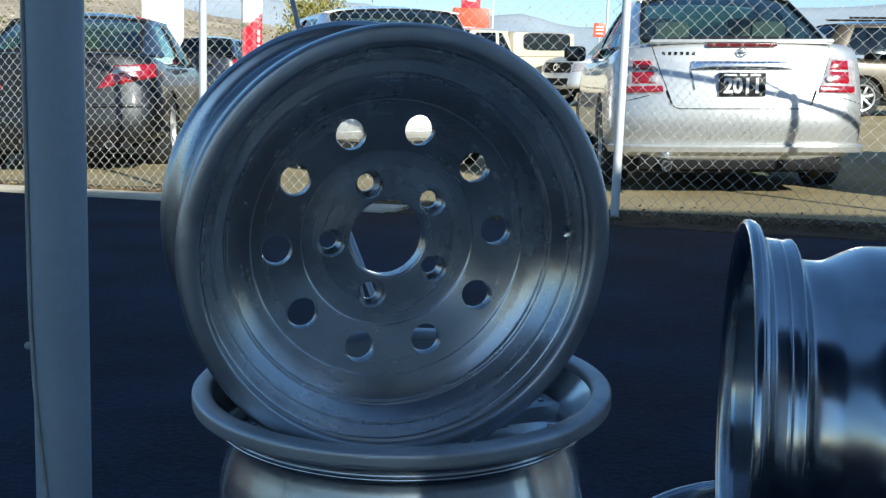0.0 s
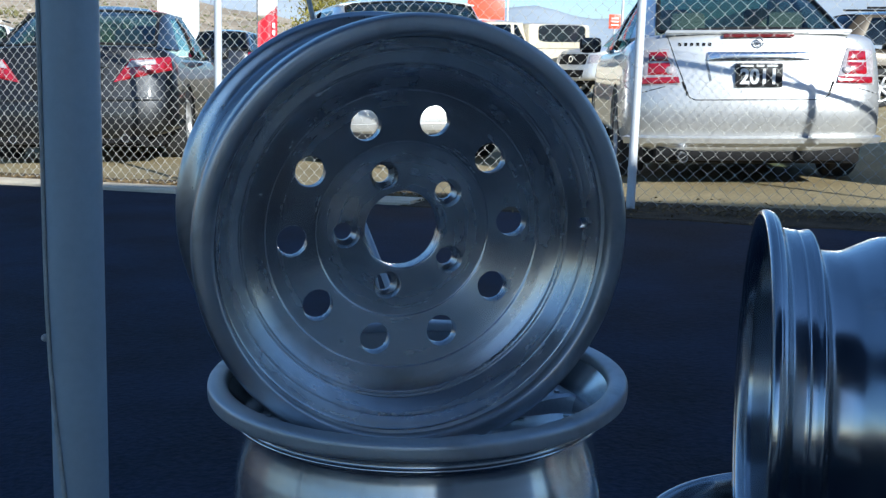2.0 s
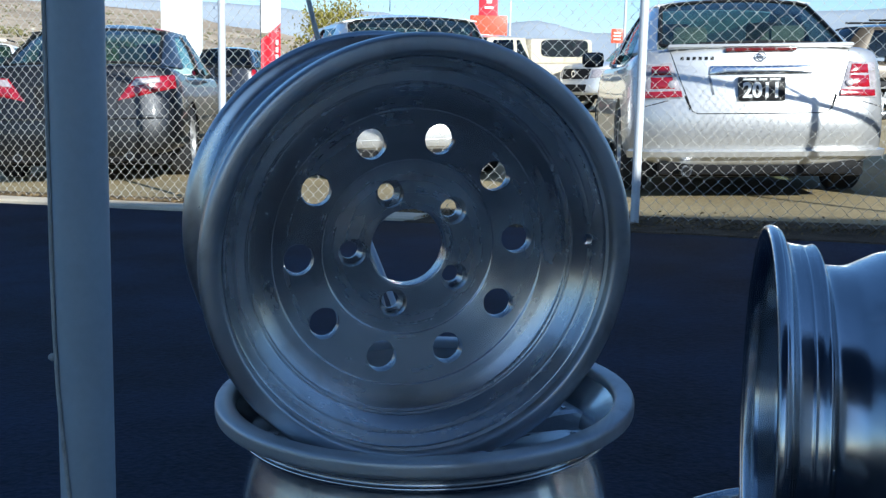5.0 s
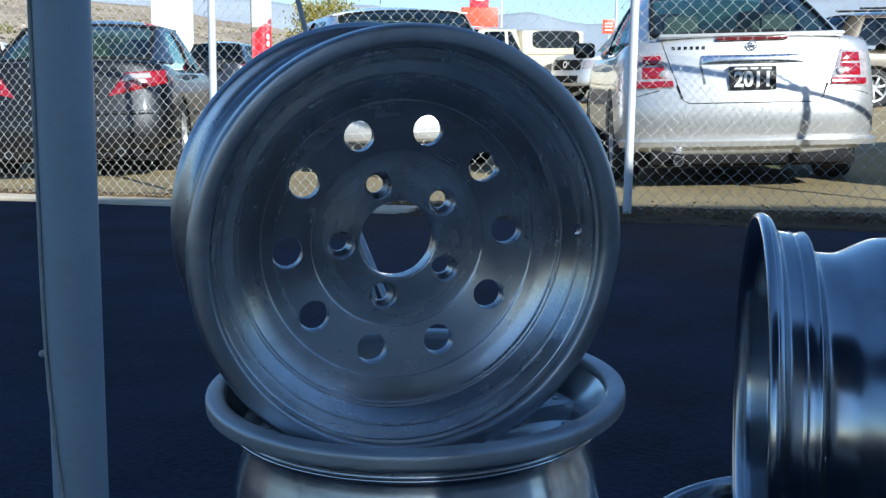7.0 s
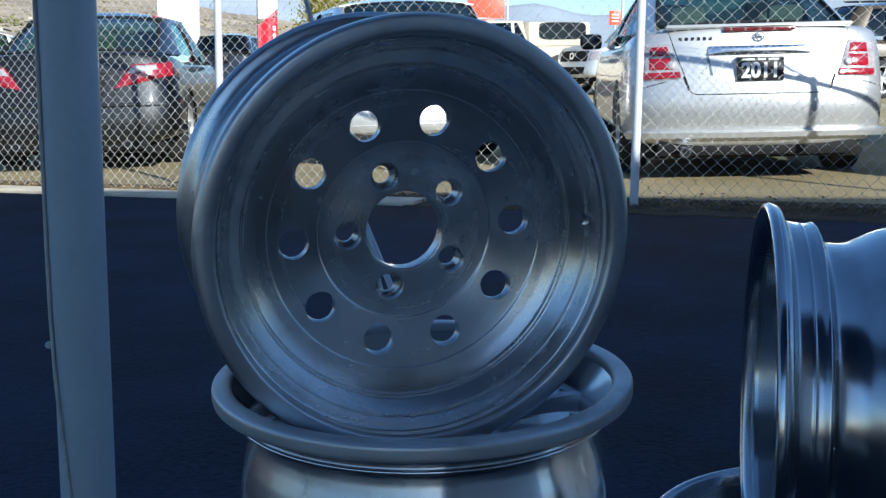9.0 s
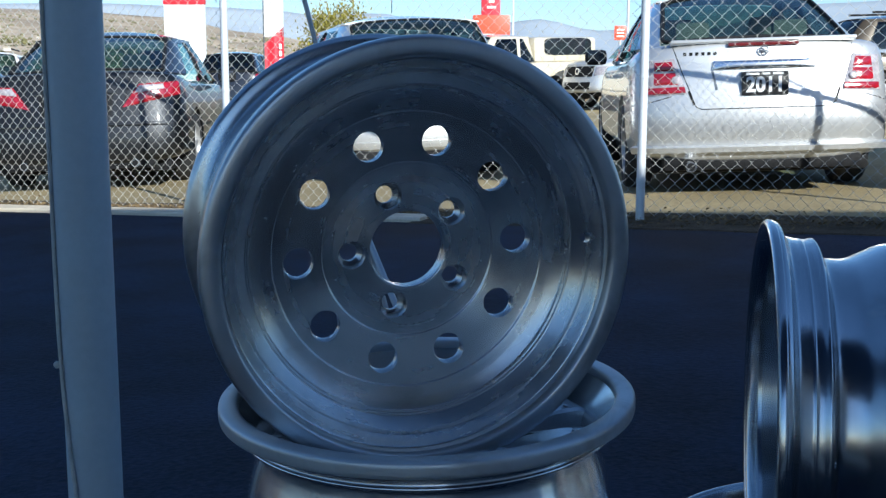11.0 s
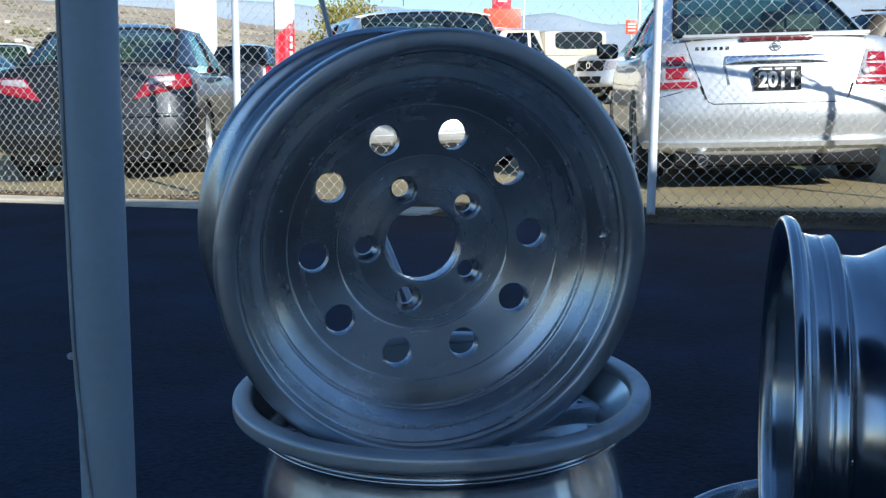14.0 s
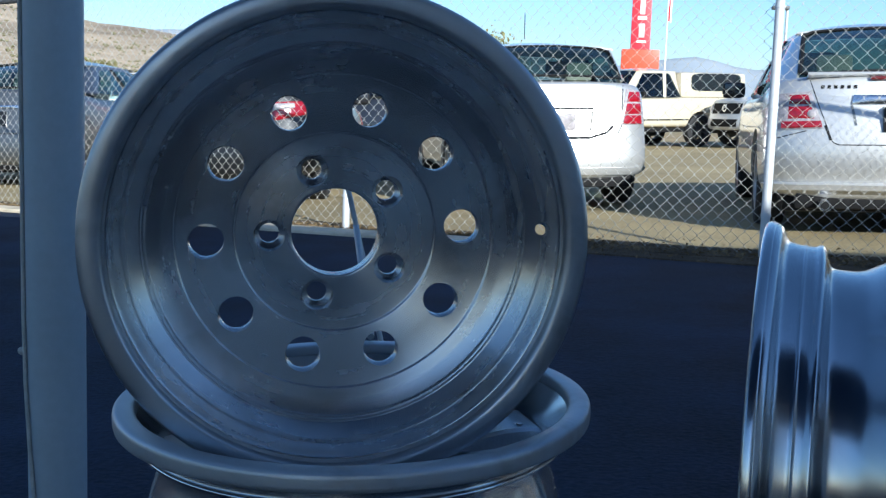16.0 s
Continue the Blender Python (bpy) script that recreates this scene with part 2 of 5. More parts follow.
def tube(bm, a, b, r, segs=12, r2=None, caps=True):
    """A round bar from a to b."""
    a, b = Vector(a), Vector(b)
    q = (b - a).to_track_quat("Z", "Y").to_matrix()
    rings = []
    for p, rad in ((a, r), (b, r if r2 is None else r2)):
        rings.append([bm.verts.new(p + q @ Vector((rad * math.cos(2 * math.pi * i / segs), rad * math.sin(2 * math.pi * i / segs), 0))) for i in range(segs)])
    for i in range(segs):
        j = (i + 1) % segs
        bm.faces.new((rings[0][i], rings[0][j], rings[1][j], rings[1][i]))
    if caps:
        bm.faces.new(rings[0][::-1])
        bm.faces.new(rings[1])


def new_tube(*args, **kw):
    bm = bmesh.new()
    tube(bm, *args, **kw)
    return bm


def sweep(points, r, segs=8):
    """A bar bent along points."""
    bm = bmesh.new()
    rings = []
    n = len(points)
    pts = [Vector(p) for p in points]
    for i, p in enumerate(pts):
        d = pts[min(i + 1, n - 1)] - pts[max(i - 1, 0)]
        q = d.to_track_quat("Z", "Y").to_matrix()
        rings.append([bm.verts.new(p + q @ Vector((r * math.cos(2 * math.pi * k / segs), r * math.sin(2 * math.pi * k / segs), 0))) for k in range(segs)])
    for a, b in zip(rings, rings[1:]):
        for k in range(segs):
            bm.faces.new((a[k], a[(k + 1) % segs], b[(k + 1) % segs], b[k]))
    bm.faces.new(rings[0][::-1])
    bm.faces.new(rings[-1])
    return bm


def lathe(profile, segs=112):
    """Turns a closed profile of (radius, height) round z."""
    bm = bmesh.new()
    rows = []
    for r, z in profile:
        rows.append([bm.verts.new((r * math.cos(2 * math.pi * i / segs), r * math.sin(2 * math.pi * i / segs), z)) for i in range(segs)])
    n = len(rows)
    for k in range(n):
        a, b = rows[k], rows[(k + 1) % n]
        for i in range(segs):
            j = (i + 1) % segs
            bm.faces.new((a[i], a[j], b[j], b[i]))
    return bm


def smooth_profile(points, steps=3):
    """Rounds a closed profile with a few cuts of its corners."""
    pts = [Vector(p) for p in points]
    for _ in range(steps):
        out = []
        for i, p in enumerate(pts):
            q = pts[(i + 1) % len(pts)]
            out += [p.lerp(q, 0.2), p.lerp(q, 0.8)]
        pts = out
    return [(p.x, p.y) for p in pts]


def filleted(points, size):
    """A closed profile with each corner cut twice, never deeper than size."""
    pts = [Vector(p) for p in points]
    for cut in (size, size * 0.35):
        out = []
        for i, p in enumerate(pts):
            for q in (pts[i - 1], pts[(i + 1) % len(pts)]):
                d = q - p
                out.append(p + d * min(cut / max(d.length, 1e-6), 0.3))
        pts = out
    return [(p.x, p.y) for p in pts]


def carve(bm, cutters):
    """The bmesh with the cutters' solids taken out of it."""
    def temp(b):
        me = bpy.data.meshes.new("temp")
        bmesh.ops.recalc_face_normals(b, faces=b.faces)
        b.to_mesh(me)
        b.free()
        return new("temp", me)
    base = temp(bm)
    tools = [temp(c) for c in cutters]
    for tool in tools:
        mod = base.modifiers.new("cut", "BOOLEAN")
        mod.operation, mod.solver, mod.object = "DIFFERENCE", "EXACT", tool
    me = bpy.data.meshes.new_from_object(base.evaluated_get(bpy.context.evaluated_depsgraph_get()))
    out = bmesh.new()
    out.from_mesh(me)
    for ob in [base] + tools:
        old = ob.data
        bpy.data.objects.remove(ob)
        bpy.data.meshes.remove(old)
    bpy.data.meshes.remove(me)
    return out


def rounded(bm, levels):
    """The bmesh smoothed by subdivision."""
    me = bpy.data.meshes.new("temp")
    bm.to_mesh(me)
    bm.free()
    ob = new("temp", me)
    mod = ob.modifiers.new("sub", "SUBSURF")
    mod.levels = mod.render_levels = levels
    made = bpy.data.meshes.new_from_object(ob.evaluated_get(bpy.context.evaluated_depsgraph_get()))
    out = bmesh.new()
    out.from_mesh(made)
    bpy.data.objects.remove(ob)
    bpy.data.meshes.remove(me)
    bpy.data.meshes.remove(made)
    return out


def ground_z(x, y):
    """The lot falls gently to one side."""
    return 0.0355 * 14 * math.tanh(x / 14) + 0.0009 * (min(max(y, -40), 60) - 1)


def on_ground(x, y, yaw_deg):
    """A pose standing on the sloping lot."""
    z = ground_z(x, y)
    slope = (ground_z(x + 0.5, y) - ground_z(x - 0.5, y))
    return Matrix.Translation((x, y, z)) @ Matrix.Rotation(-math.atan(slope), 4, "Y") @ Matrix.Rotation(radians(yaw_deg), 4, "Z")


# ---- ground, yard, kerb ----
FENCE_A = Vector((1.192, 6.590))
FENCE_U = Vector((-0.9114, 0.4115))


def fence_point(s, out=0.0):
    """A place s metres along the fence from its main post, and out metres towards the yard."""
    p = FENCE_A + FENCE_U * s + Vector((-0.4115, -0.9114)) * out
    return p.x, p.y


def sheet(name, xs, ys, mat, label, lift=0.0):
    bm = bmesh.new()
    rows = [[bm.verts.new((x, y, ground_z(x, y) + lift)) for x in xs] for y in ys]
    for a, b in zip(rows, rows[1:]):
        for i in range(len(xs) - 1):
            bm.faces.new((a[i], a[i + 1], b[i + 1], b[i]))
    ob = part(name, bm, mat, smooth=True)
    return tagged(ob, label, "ground", kind="structure")


steps = [-2500, -900, -300, -120, -60] + list(range(-40, 41, 4)) + [60, 120, 300, 900, 2500]
sheet("ground", steps, [-200, -60, -30] + list(range(-20, 61, 4)) + [90, 150, 300, 700, 1500, 3500], LOT, "sunlit worn tan paving of the car lot")


def strip(name, out0, out1, lift, mat, label, s0=-16, s1=22, thick=0.12, n=76, wobble=0.0, category="kerb"):
    """A band that runs along the fence, with its own thickness."""
    bm = bmesh.new()
    rings = []
    for i in range(n + 1):
        s = s0 + (s1 - s0) * i / n
        ring = []
        w0 = wobble * noise.noise(Vector((s * 1.3, 0, 3)))
        w1 = wobble * noise.noise(Vector((s * 1.7, 5, 3)))
        for o, z in ((out0 + w0, -thick), (out0 + w0, lift - 0.012), (out0 + w0 + 0.012 * (1 if out1 > out0 else -1), lift), (out1 + w1 - 0.012 * (1 if out1 > out0 else -1), lift), (out1 + w1, lift - 0.012), (out1 + w1, -thick)):
            x, y = fence_point(s, o)
            ring.append(bm.verts.new((x, y, ground_z(x, y) + z)))
        rings.append(ring)
    for a, b in zip(rings, rings[1:]):
        for k in range(5):
            bm.faces.new((a[k], a[k + 1], b[k + 1], b[k]))
    for r in (rings[0], rings[-1]):
        bm.faces.new(r)
    ob = part(name, bm, mat)
    return tagged(ob, label, category, kind="structure")


strip("road", 0.30, 40.0, 0.006, ASPHALT, "asphalt yard coloured dark blue to deepen the building's shade", n=40, s0=-30, s1=40, wobble=0.05, category="asphalt")
# Unseen strip behind the camera, added as pale ground for the wheels to reflect.
strip("walkway", 7.0, 8.4, 0.03, WALKWAY, "unseen pale concrete strip added for the wheels to reflect", s0=-16, s1=-1.3, category="walkway")
strip("kerb", 0.10, 0.31, 0.035, CONCRETE, "low pale concrete kerb at the asphalt's edge", s0=1.3, wobble=0.02)
strip("verge", 0.10, 0.36, 0.014, GRIT, "brown grit and dead leaves along the asphalt", s0=-16, s1=1.35, wobble=0.10, category="grit")
strip("verge", -0.35, 0.10, 0.012, GRIT, "brown grit and dead leaves under the fence", wobble=0.12, category="grit")

# ---- building that shades the yard ----
B_H = 4.95
run = B_H / math.tan(radians(SUN_EL))
bx0, by0 = -4.66 - SUN_AZ[0] * run, 8.306 - SUN_AZ[1] * run
bm = bmesh.new()
u = Vector((1, -0.19)).normalized()
v = Vector((0.5, -0.866))
foot = [Vector((bx0, by0)), Vector((bx0, by0)) + u * 34, Vector((bx0, by0)) + u * 34 + v * 14, Vector((bx0, by0)) + v * 14]
low = [bm.verts.new((p.x, p.y, -0.5)) for p in foot]
top = [bm.verts.new((p.x, p.y, B_H)) for p in foot]
bm.faces.new(low[::-1])
bm.faces.new(top)
for i in range(4):
    j = (i + 1) % 4
    bm.faces.new((low[i], low[j], top[j], top[i]))
tagged(part("wall_south", bm, WALL_PAINT, smooth=False), "plain pale building behind the wheel display", "building", kind="structure")

# unseen block further back, along the sun's way, added to shade the yard
shade_block = new_box((5.6, 3.0, 6.83), (0, 0, 0), 0.01)
bmesh.ops.transform(shade_block, matrix=Matrix.Translation((5.49, -12.18, 2.915)) @ Matrix.Rotation(radians(6), 4, "Z"), verts=shade_block.verts)
tagged(part("wall_shade_block", shade_block, WALL_PAINT, smooth=False), "unseen plain block behind the building, added for its shade", "building", kind="structure")


# ---- alloy wheels ----
def wheel_profile(width, deep_well=False, plain_lip=False):
    k = width / 0.2
    if deep_well:
        pts = [(.1955, .004), (.2035, .0003), (.2082, .003), (.2086, .010), (.2050, .0155), (.1965, .018), (.1880, .0200), (.1842, .0225), (.1838, .0330), (.1860, .0336), (.1862, .0362), (.1830, .0385),
               (.1780, .0425), (.1722, .0445), (.1716, .0460), (.1722, .0540), (.1748, .0640), (.1800, .0800), (.1845, .0980), (.1864, .1180), (.1868, .150), (.1890, .165), (.1905, .178), (.1918, .1815), (.1965, .1845),
               (.2050, .1870), (.2086, .1920), (.2082, .1985), (.2035, .2), (.196, .1965), (.188, .186), (.1835, .174), (.1805, .150), (.1770, .110), (.1720, .090), (.1660, .074), (.1642, .058), (.1665, .046), (.1740, .032), (.1835, .020)]
        return filleted([(r, -d * k) for r, d in pts], .0016)
    pts = [(.1955, .004), (.2035, .0003), (.2082, .003), (.2086, .010), (.2050, .0155), (.1965, .0180), (.1918, .0215), (.1905, .027),
           (.1890, .0345), (.1900, .0362), (.1886, .0382), (.1885, .0440), (.1903, .0485), (.1903, .0505), (.1870, .0535), (.1765, .056), (.1690, .060), (.1680, .085), (.1755, .100), (.1835, .116), (.1865, .128),
           (.1868, .150), (.1890, .165), (.1905, .178), (.1918, .1815), (.1965, .1845), (.2050, .1870), (.2086, .1920), (.2082, .1985), (.2035, .2),
           (.196, .1965), (.188, .186), (.1835, .174), (.1805, .150), (.1780, .122), (.1700, .106), (.1625, .090), (.1620, .060), (.1690, .044), (.1790, .034), (.1860, .020)]
    if plain_lip:
        pts = pts[:-4] + [(.1620, .0600), (.1700, .0535), (.1825, .0505), (.1862, .0470), (.1872, .0300), (.1892, .0150)]
    return smooth_profile([(r, -d * k) for r, d in pts], 2)


def valve_tool():
    return new_tube((.1615, .0255, .037), (.1930, -.0060, -.114), .0052, segs=16)


def mod_disc(deeper=0.0, plain_lip=False):
    """The dished centre with ten round windows, five lug seats and the bore."""
    front = [(.1892, .0150), (.1880, .0152), (.1866, .0166), (.1850, .0190), (.1835, .0212), (.1790, .0272), (.1782, .0271), (.1775, .0283), (.1768, .0298), (.1646, .0414), (.1637, .0414), (.1630, .0434), (.1618, .0438), (.1610, .0444), (.1604, .0466),
             (.1480, .0522), (.1390, .0548), (.1378, .0553), (.1371, .0566), (.1106, .0604), (.0886, .0641), (.0876, .0645), (.0868, .0656), (.0600, .0658), (.0405, .0662), (.0388, .0666), (.0384, .0678)]
    back = [(.0384, .0850), (.0720, .0840), (.0860, .0790), (.1106, .0710), (.1360, .0670), (.1560, .0580), (.1650, .0480), (.1780, .0345), (.1868, .0240)]
    if plain_lip:
        front = [(.1888, .0125), (.1874, .0150), (.1866, .0200), (.1858, .0400), (.1848, .0450), (.1820, .0482), (.1720, .0506), (.1612, .0556), (.1500, .0610)] + [(r, d + .007) for r, d in front if r < .1395]
        back = [(r, d + .007) for r, d in back if r < .157] + [(.1650, .0600), (.1780, .0530), (.1866, .0500)]

    def shift(r):
        return deeper * min(max((.186 - r) / .04, 0), 1)
    pts = [(r, -d - shift(r)) for r, d in front + back]
    bm = lathe(filleted(pts, .0007), 160)
    tools = []
    for i in range(10):
        a = 1.9576 + i * math.pi / 5
        zs = -.0604 - deeper
        tools.append(lathe_tool([(.0162, .02), (.0162, zs + .0045), (.0160, zs + .0005), (.0148, zs - .0012), (.0148, -.16)], .1106 * math.cos(a), .1106 * math.sin(a), 32))
    for i in range(5):
        a = 1.9454 + i * 2 * math.pi / 5
        c, s = .0574 * math.cos(a), .0574 * math.sin(a)
        z = -.0657 - deeper
        tools.append(lathe_tool([(.0146, z + .02), (.0146, z + .0003), (.0136, z - .0008), (.0132, z - .0115), (.0088, z - .0145), (.0084, z - .06)], c, s))
    tools.append(valve_tool())
    return carve(bm, tools)


def lathe_tool(profile, x, y, segs=24):
    """A solid turned about an upright axis at x, y."""
    bm = bmesh.new()
    rows = [[bm.verts.new((x + r * math.cos(2 * math.pi * i / segs), y + r * math.sin(2 * math.pi * i / segs), z)) for i in range(segs)] for r, z in profile]
    for a, b in zip(rows, rows[1:]):
        for i in range(segs):
            bm.faces.new((a[i], a[(i + 1) % segs], b[(i + 1) % segs], b[i]))
    bm.faces.new(rows[0])
    bm.faces.new(rows[-1][::-1])
    return bm


def lip_ring(slim, square=False):
    """The broad rolled lip, a skin proud of the barrel's front flange."""
    pts = [(.1898, .0105), (.1902, .0040), (.1912, .0014), (.1935, .0002), (.2000, -.0004), (.2062, .0002), (.2090, .0016), (.2101, .0042), (.2100, .0170), (.2086, .0196), (.2050, .0205),
           (.2015, .0180), (.2050, .0110), (.2055, .0055), (.2020, .0040), (.1960, .0060), (.1925, .0120)]
    if square:
        pts = [(r, d if d < .015 else d - .0032) for r, d in pts]
    if slim:
        pts = [(.1985, .0040), (.2010, .0008), (.2050, -.0006), (.2085, .0010), (.2096, .0045), (.2090, .0095), (.2060, .0105), (.2050, .0080), (.2055, .0050), (.2030, .0030)]
    return lathe(filleted([(r, -d) for r, d in pts], .0012), 160)


def alloy_wheel(m, label, barrel_mat, lip_mat, disc_mat, width=0.2, style="mod", deeper=0.0, group="alloy wheels on display", slim=False):
    w = thing("alloy_wheel", m, label, "wheel", group)
    part("rim_barrel", carve(lathe(wheel_profile(width, style == "spoke", slim), 144), [valve_tool()] if style == "mod" else []), barrel_mat, w)
    part("rolled_lip", lip_ring(slim, style == "spoke"), lip_mat, w)
    if style == "spoke":
        bead = [(.1866 + .0021 * math.cos(a), -.0336 - .0021 * math.sin(a)) for a in [k * math.pi / 5 for k in range(10)]]
        part("safety_bead", lathe(bead, 144), BEAD_METAL, w, "bright polished bead ring")
    if style == "mod":
        part("wheel_centre", mod_disc(deeper, slim), disc_mat, w)
    else:
        plate = [(.1690, -.0560), (.1660, -.0545), (.1200, -.0555), (.0800, -.0560), (.0760, -.0500), (.0500, -.0490), (.0415, -.0500), (.0415, -.0640), (.0760, -.0650), (.1200, -.0690), (.1690, -.0680)]
        bm = lathe(filleted(plate, .0015), 96)
        tools = []
        for i in range(8):
            a = i * math.pi / 4 - 0.02
            tools.append(new_tube((.104 * math.cos(a), .104 * math.sin(a), .02), (.104 * math.cos(a), .104 * math.sin(a), -.16), .0175, segs=28))
        for i in range(5):
            a = 0.3 + i * 2 * math.pi / 5
            tools.append(new_tube((.0572 * math.cos(a), .0572 * math.sin(a), .02), (.0572 * math.cos(a), .0572 * math.sin(a), -.16), .0085, segs=20))
        part("wheel_centre", carve(bm, tools), disc_mat, w)
        for i in range(8):
            a = i * math.pi / 4 + radians(23)
            bm = bmesh.new()
            rows = []
            for r, top, half in ((.074, -.0490, .016), (.096, -.0470, .022), (.118, -.0400, .027), (.134, -.0365, .030), (.158, -.0350, .033), (.1665, -.0375, .034)):
                rows.append([bm.verts.new((r, y, z)) for y, z in ((-half, -.0580), (-half + .001, top - .0030), (-half + .004, top), (half - .004, top), (half - .001, top - .0030), (half, -.0580))])
            for p, q in zip(rows, rows[1:]):
                for k in range(6):
                    bm.faces.new((p[k], p[(k + 1) % 6], q[(k + 1) % 6], q[k]))
            bm.faces.new(rows[0][::-1])
            bm.faces.new(rows[-1])
            bmesh.ops.transform(bm, matrix=Matrix.Rotation(a, 4, "Z"), verts=bm.verts)
            spoke = part("spoke", bm, disc_mat, w)
            for x, y in ((.150, .020), (.150, -.020)):
                part("rivet", lathe_tool([(.0030, -.0352), (.0030, -.0338), (.0016, -.0332)], *(Matrix.Rotation(a, 2) @ Vector((x, y))), 10), disc_mat, spoke)
    return w


def facing(centre, n):
    """A pose whose z points along n, its y as near upright as can be."""
    n = Vector(n).normalized()
    x = Vector((0, 0, 1)).cross(n)
    x = x.normalized() if x.length > 0.2 else Vector((1, 0, 0))
    y = n.cross(x).normalized()
    x = y.cross(n)
    m = Matrix((x, y, n)).transposed().to_4x4()
    m.translation = centre
    return m


alloy_wheel(facing((-0.009, 1.031, 0.726), (0.295, -0.954, -0.046)), "machined aluminium wheel with ten round windows standing on a stack", SATIN_BARREL, LIP_METAL, MACHINED)
UP = (-0.022, -0.024, 1)
alloy_wheel(facing((-0.010, 1.105, 0.584), UP), "satin aluminium wheel lying face up under another wheel", BARREL, STACK_LIP, CAST, 0.194, "spoke")
for k in (1, 2):
    alloy_wheel(facing((-0.010 + 0.0042 * k, 1.105 + 0.0046 * k, 0.584 - 0.1943 * k), UP), "satin aluminium wheel lying flat in the stack", BARREL, STACK_LIP, CAST, 0.194, "spoke")
alloy_wheel(facing((0.351, 1.178, 0.538), (-0.981, 0.195, -0.006)), "polished aluminium wheel standing on edge upon another", POLISHED, POLISHED, POLISHED, slim=True)
for k in (0, 1):
    alloy_wheel(facing((0.449, 1.158, 0.392 - 0.1885 * k), (-0.03, 0, 1)), "polished aluminium wheel lying flat in the shorter stack", POLISHED, POLISHED, POLISHED, 0.188, "mod", 0.012, slim=True)

# ---- steel pole and leaning brace ----
pole = thing("steel_pole", Matrix.Translation((-0.4615, 1.445, ground_z(-0.46, 1.44))), "grey painted steel pole with a cord along it", "pole")
bm = bmesh.new()
tube(bm, (0, 0, 0), (0.001, 0, 2.515), 0.0355, segs=48)
part("tube", bm, POLE_PAINT, pole)
part("cord", sweep([(-0.0345, -0.0150, 2.4), (-0.0345, -0.0150, 1.2), (-0.0342, -0.0160, 0.95), (-0.0340, -0.0165, 0.75), (-0.0338, -0.0176, 0.66), (-0.0325, -0.0199, 0.58), (-0.0280, -0.0258, 0.50), (-0.0205, -0.0321, 0.42), (-0.0110, -0.0365, 0.33), (-0.0020, -0.0381, 0.22), (0.0010, -0.0381, 0.03)], 0.0027), CORD, pole, "pale thin cord")
bm = bmesh.new()
bmesh.ops.create_icosphere(bm, subdivisions=2, radius=0.0052)
bmesh.ops.translate(bm, vec=(-0.0375, -0.016, 0.523 - ground_z(-0.46, 1.44)), verts=bm.verts)
part("cord_knot", bm, CORD, pole, "small pale knot")
part("base_plate", new_box((0.14, 0.14, 0.012), (0, 0, 0.006), 0.003), GALVANISED, pole)

BRACE_FOOT = Vector((0.081, 1.467, ground_z(0.08, 1.47)))
brace = thing("leaning_brace", Matrix.Translation(BRACE_FOOT), "thin leaning grey steel brace behind the wheel stack", "pole")
part("tube", new_tube((0, 0, 0), (-0.655, 0.208, 2.49), 0.0034, segs=16), BRACE_PAINT, brace)
part("prong", new_tube((-0.116, -0.162, 0.590), (-0.181, 0.060, 0.685), 0.0040, segs=12), BRACE_PAINT, brace)
part("foot", new_box((0.05, 0.05, 0.006), (0, 0, 0.003), 0.001), GALVANISED, brace)

# ---- unseen awning, added to darken what the wheels reflect ----
awning = thing("unseen_awning", Matrix.Translation((0, 0, 0)), "unseen flat blue awning added to darken the wheels' reflections", "awning")
A_X0, A_X1, A_Y0, A_Y1, A_Z = -2.9, 2.45, 0.30, -3.4, 2.50
bm = bmesh.new()
lay = []
for off in (0.0, 0.012):
    rows = []
    for i in range(15):
        row = []
        for j in range(9):
            a, b = i / 14, j / 8
            sag = 0.05 * math.sin(math.pi * a) * math.sin(math.pi * b) - 0.015 * noise.noise(Vector((a * 6, b * 5, 1)))
            row.append(bm.verts.new((A_X0 + (A_X1 - A_X0) * a, A_Y0 + (A_Y1 - A_Y0) * b, A_Z + 0.02 + 0.35 * b - sag + off)))
        rows.append(row)
    lay.append(rows)
for rows in lay:
    for i in range(14):
        for j in range(8):
            bm.faces.new((rows[i][j], rows[i + 1][j], rows[i + 1][j + 1], rows[i][j + 1]))
for rim in ([(i, 0) for i in range(15)], [(14, j) for j in range(9)], [(14 - i, 8) for i in range(15)], [(0, 8 - j) for j in range(9)]):
    for (i, j), (k, l) in zip(rim, rim[1:]):
        bm.faces.new((lay[0][i][j], lay[0][k][l], lay[1][k][l], lay[1][i][j]))
part("roof_fabric", bm, AWNING_CLOTH, awning)
for x, y, h in ((A_X0, A_Y0, 0), (A_X0, A_Y1, 0.35)):
    part("leg", new_tube((x, y, ground_z(x, y)), (x, y, A_Z + h), 0.03, segs=20), POLE_PAINT, awning)
for p0, p1 in (((A_X0, A_Y0, 0), (A_X1, A_Y0, 0)), ((A_X1, A_Y0, 0), (A_X1, -2.3, 0.25)), ((A_X0, A_Y1, 0.35), (2.2, A_Y1, 0.35)), ((A_X0, A_Y1, 0.35), (A_X0, A_Y0, 0)), ((0.0, A_Y0, 0), (0.0, A_Y1, 0.35))):
    part("frame_bar", new_tube((p0[0], p0[1], A_Z + p0[2]), (p1[0], p1[1], A_Z + p1[2]), 0.016, segs=10), POLE_PAINT, awning)


# ---- chain-link fence ----
FENCE_H = 1.74
S0, S1 = -6.0, 13.0
fence = thing("chain_link_fence", Matrix.Identity(4), "galvanised chain-link fence with a barbed wire top", "fence")


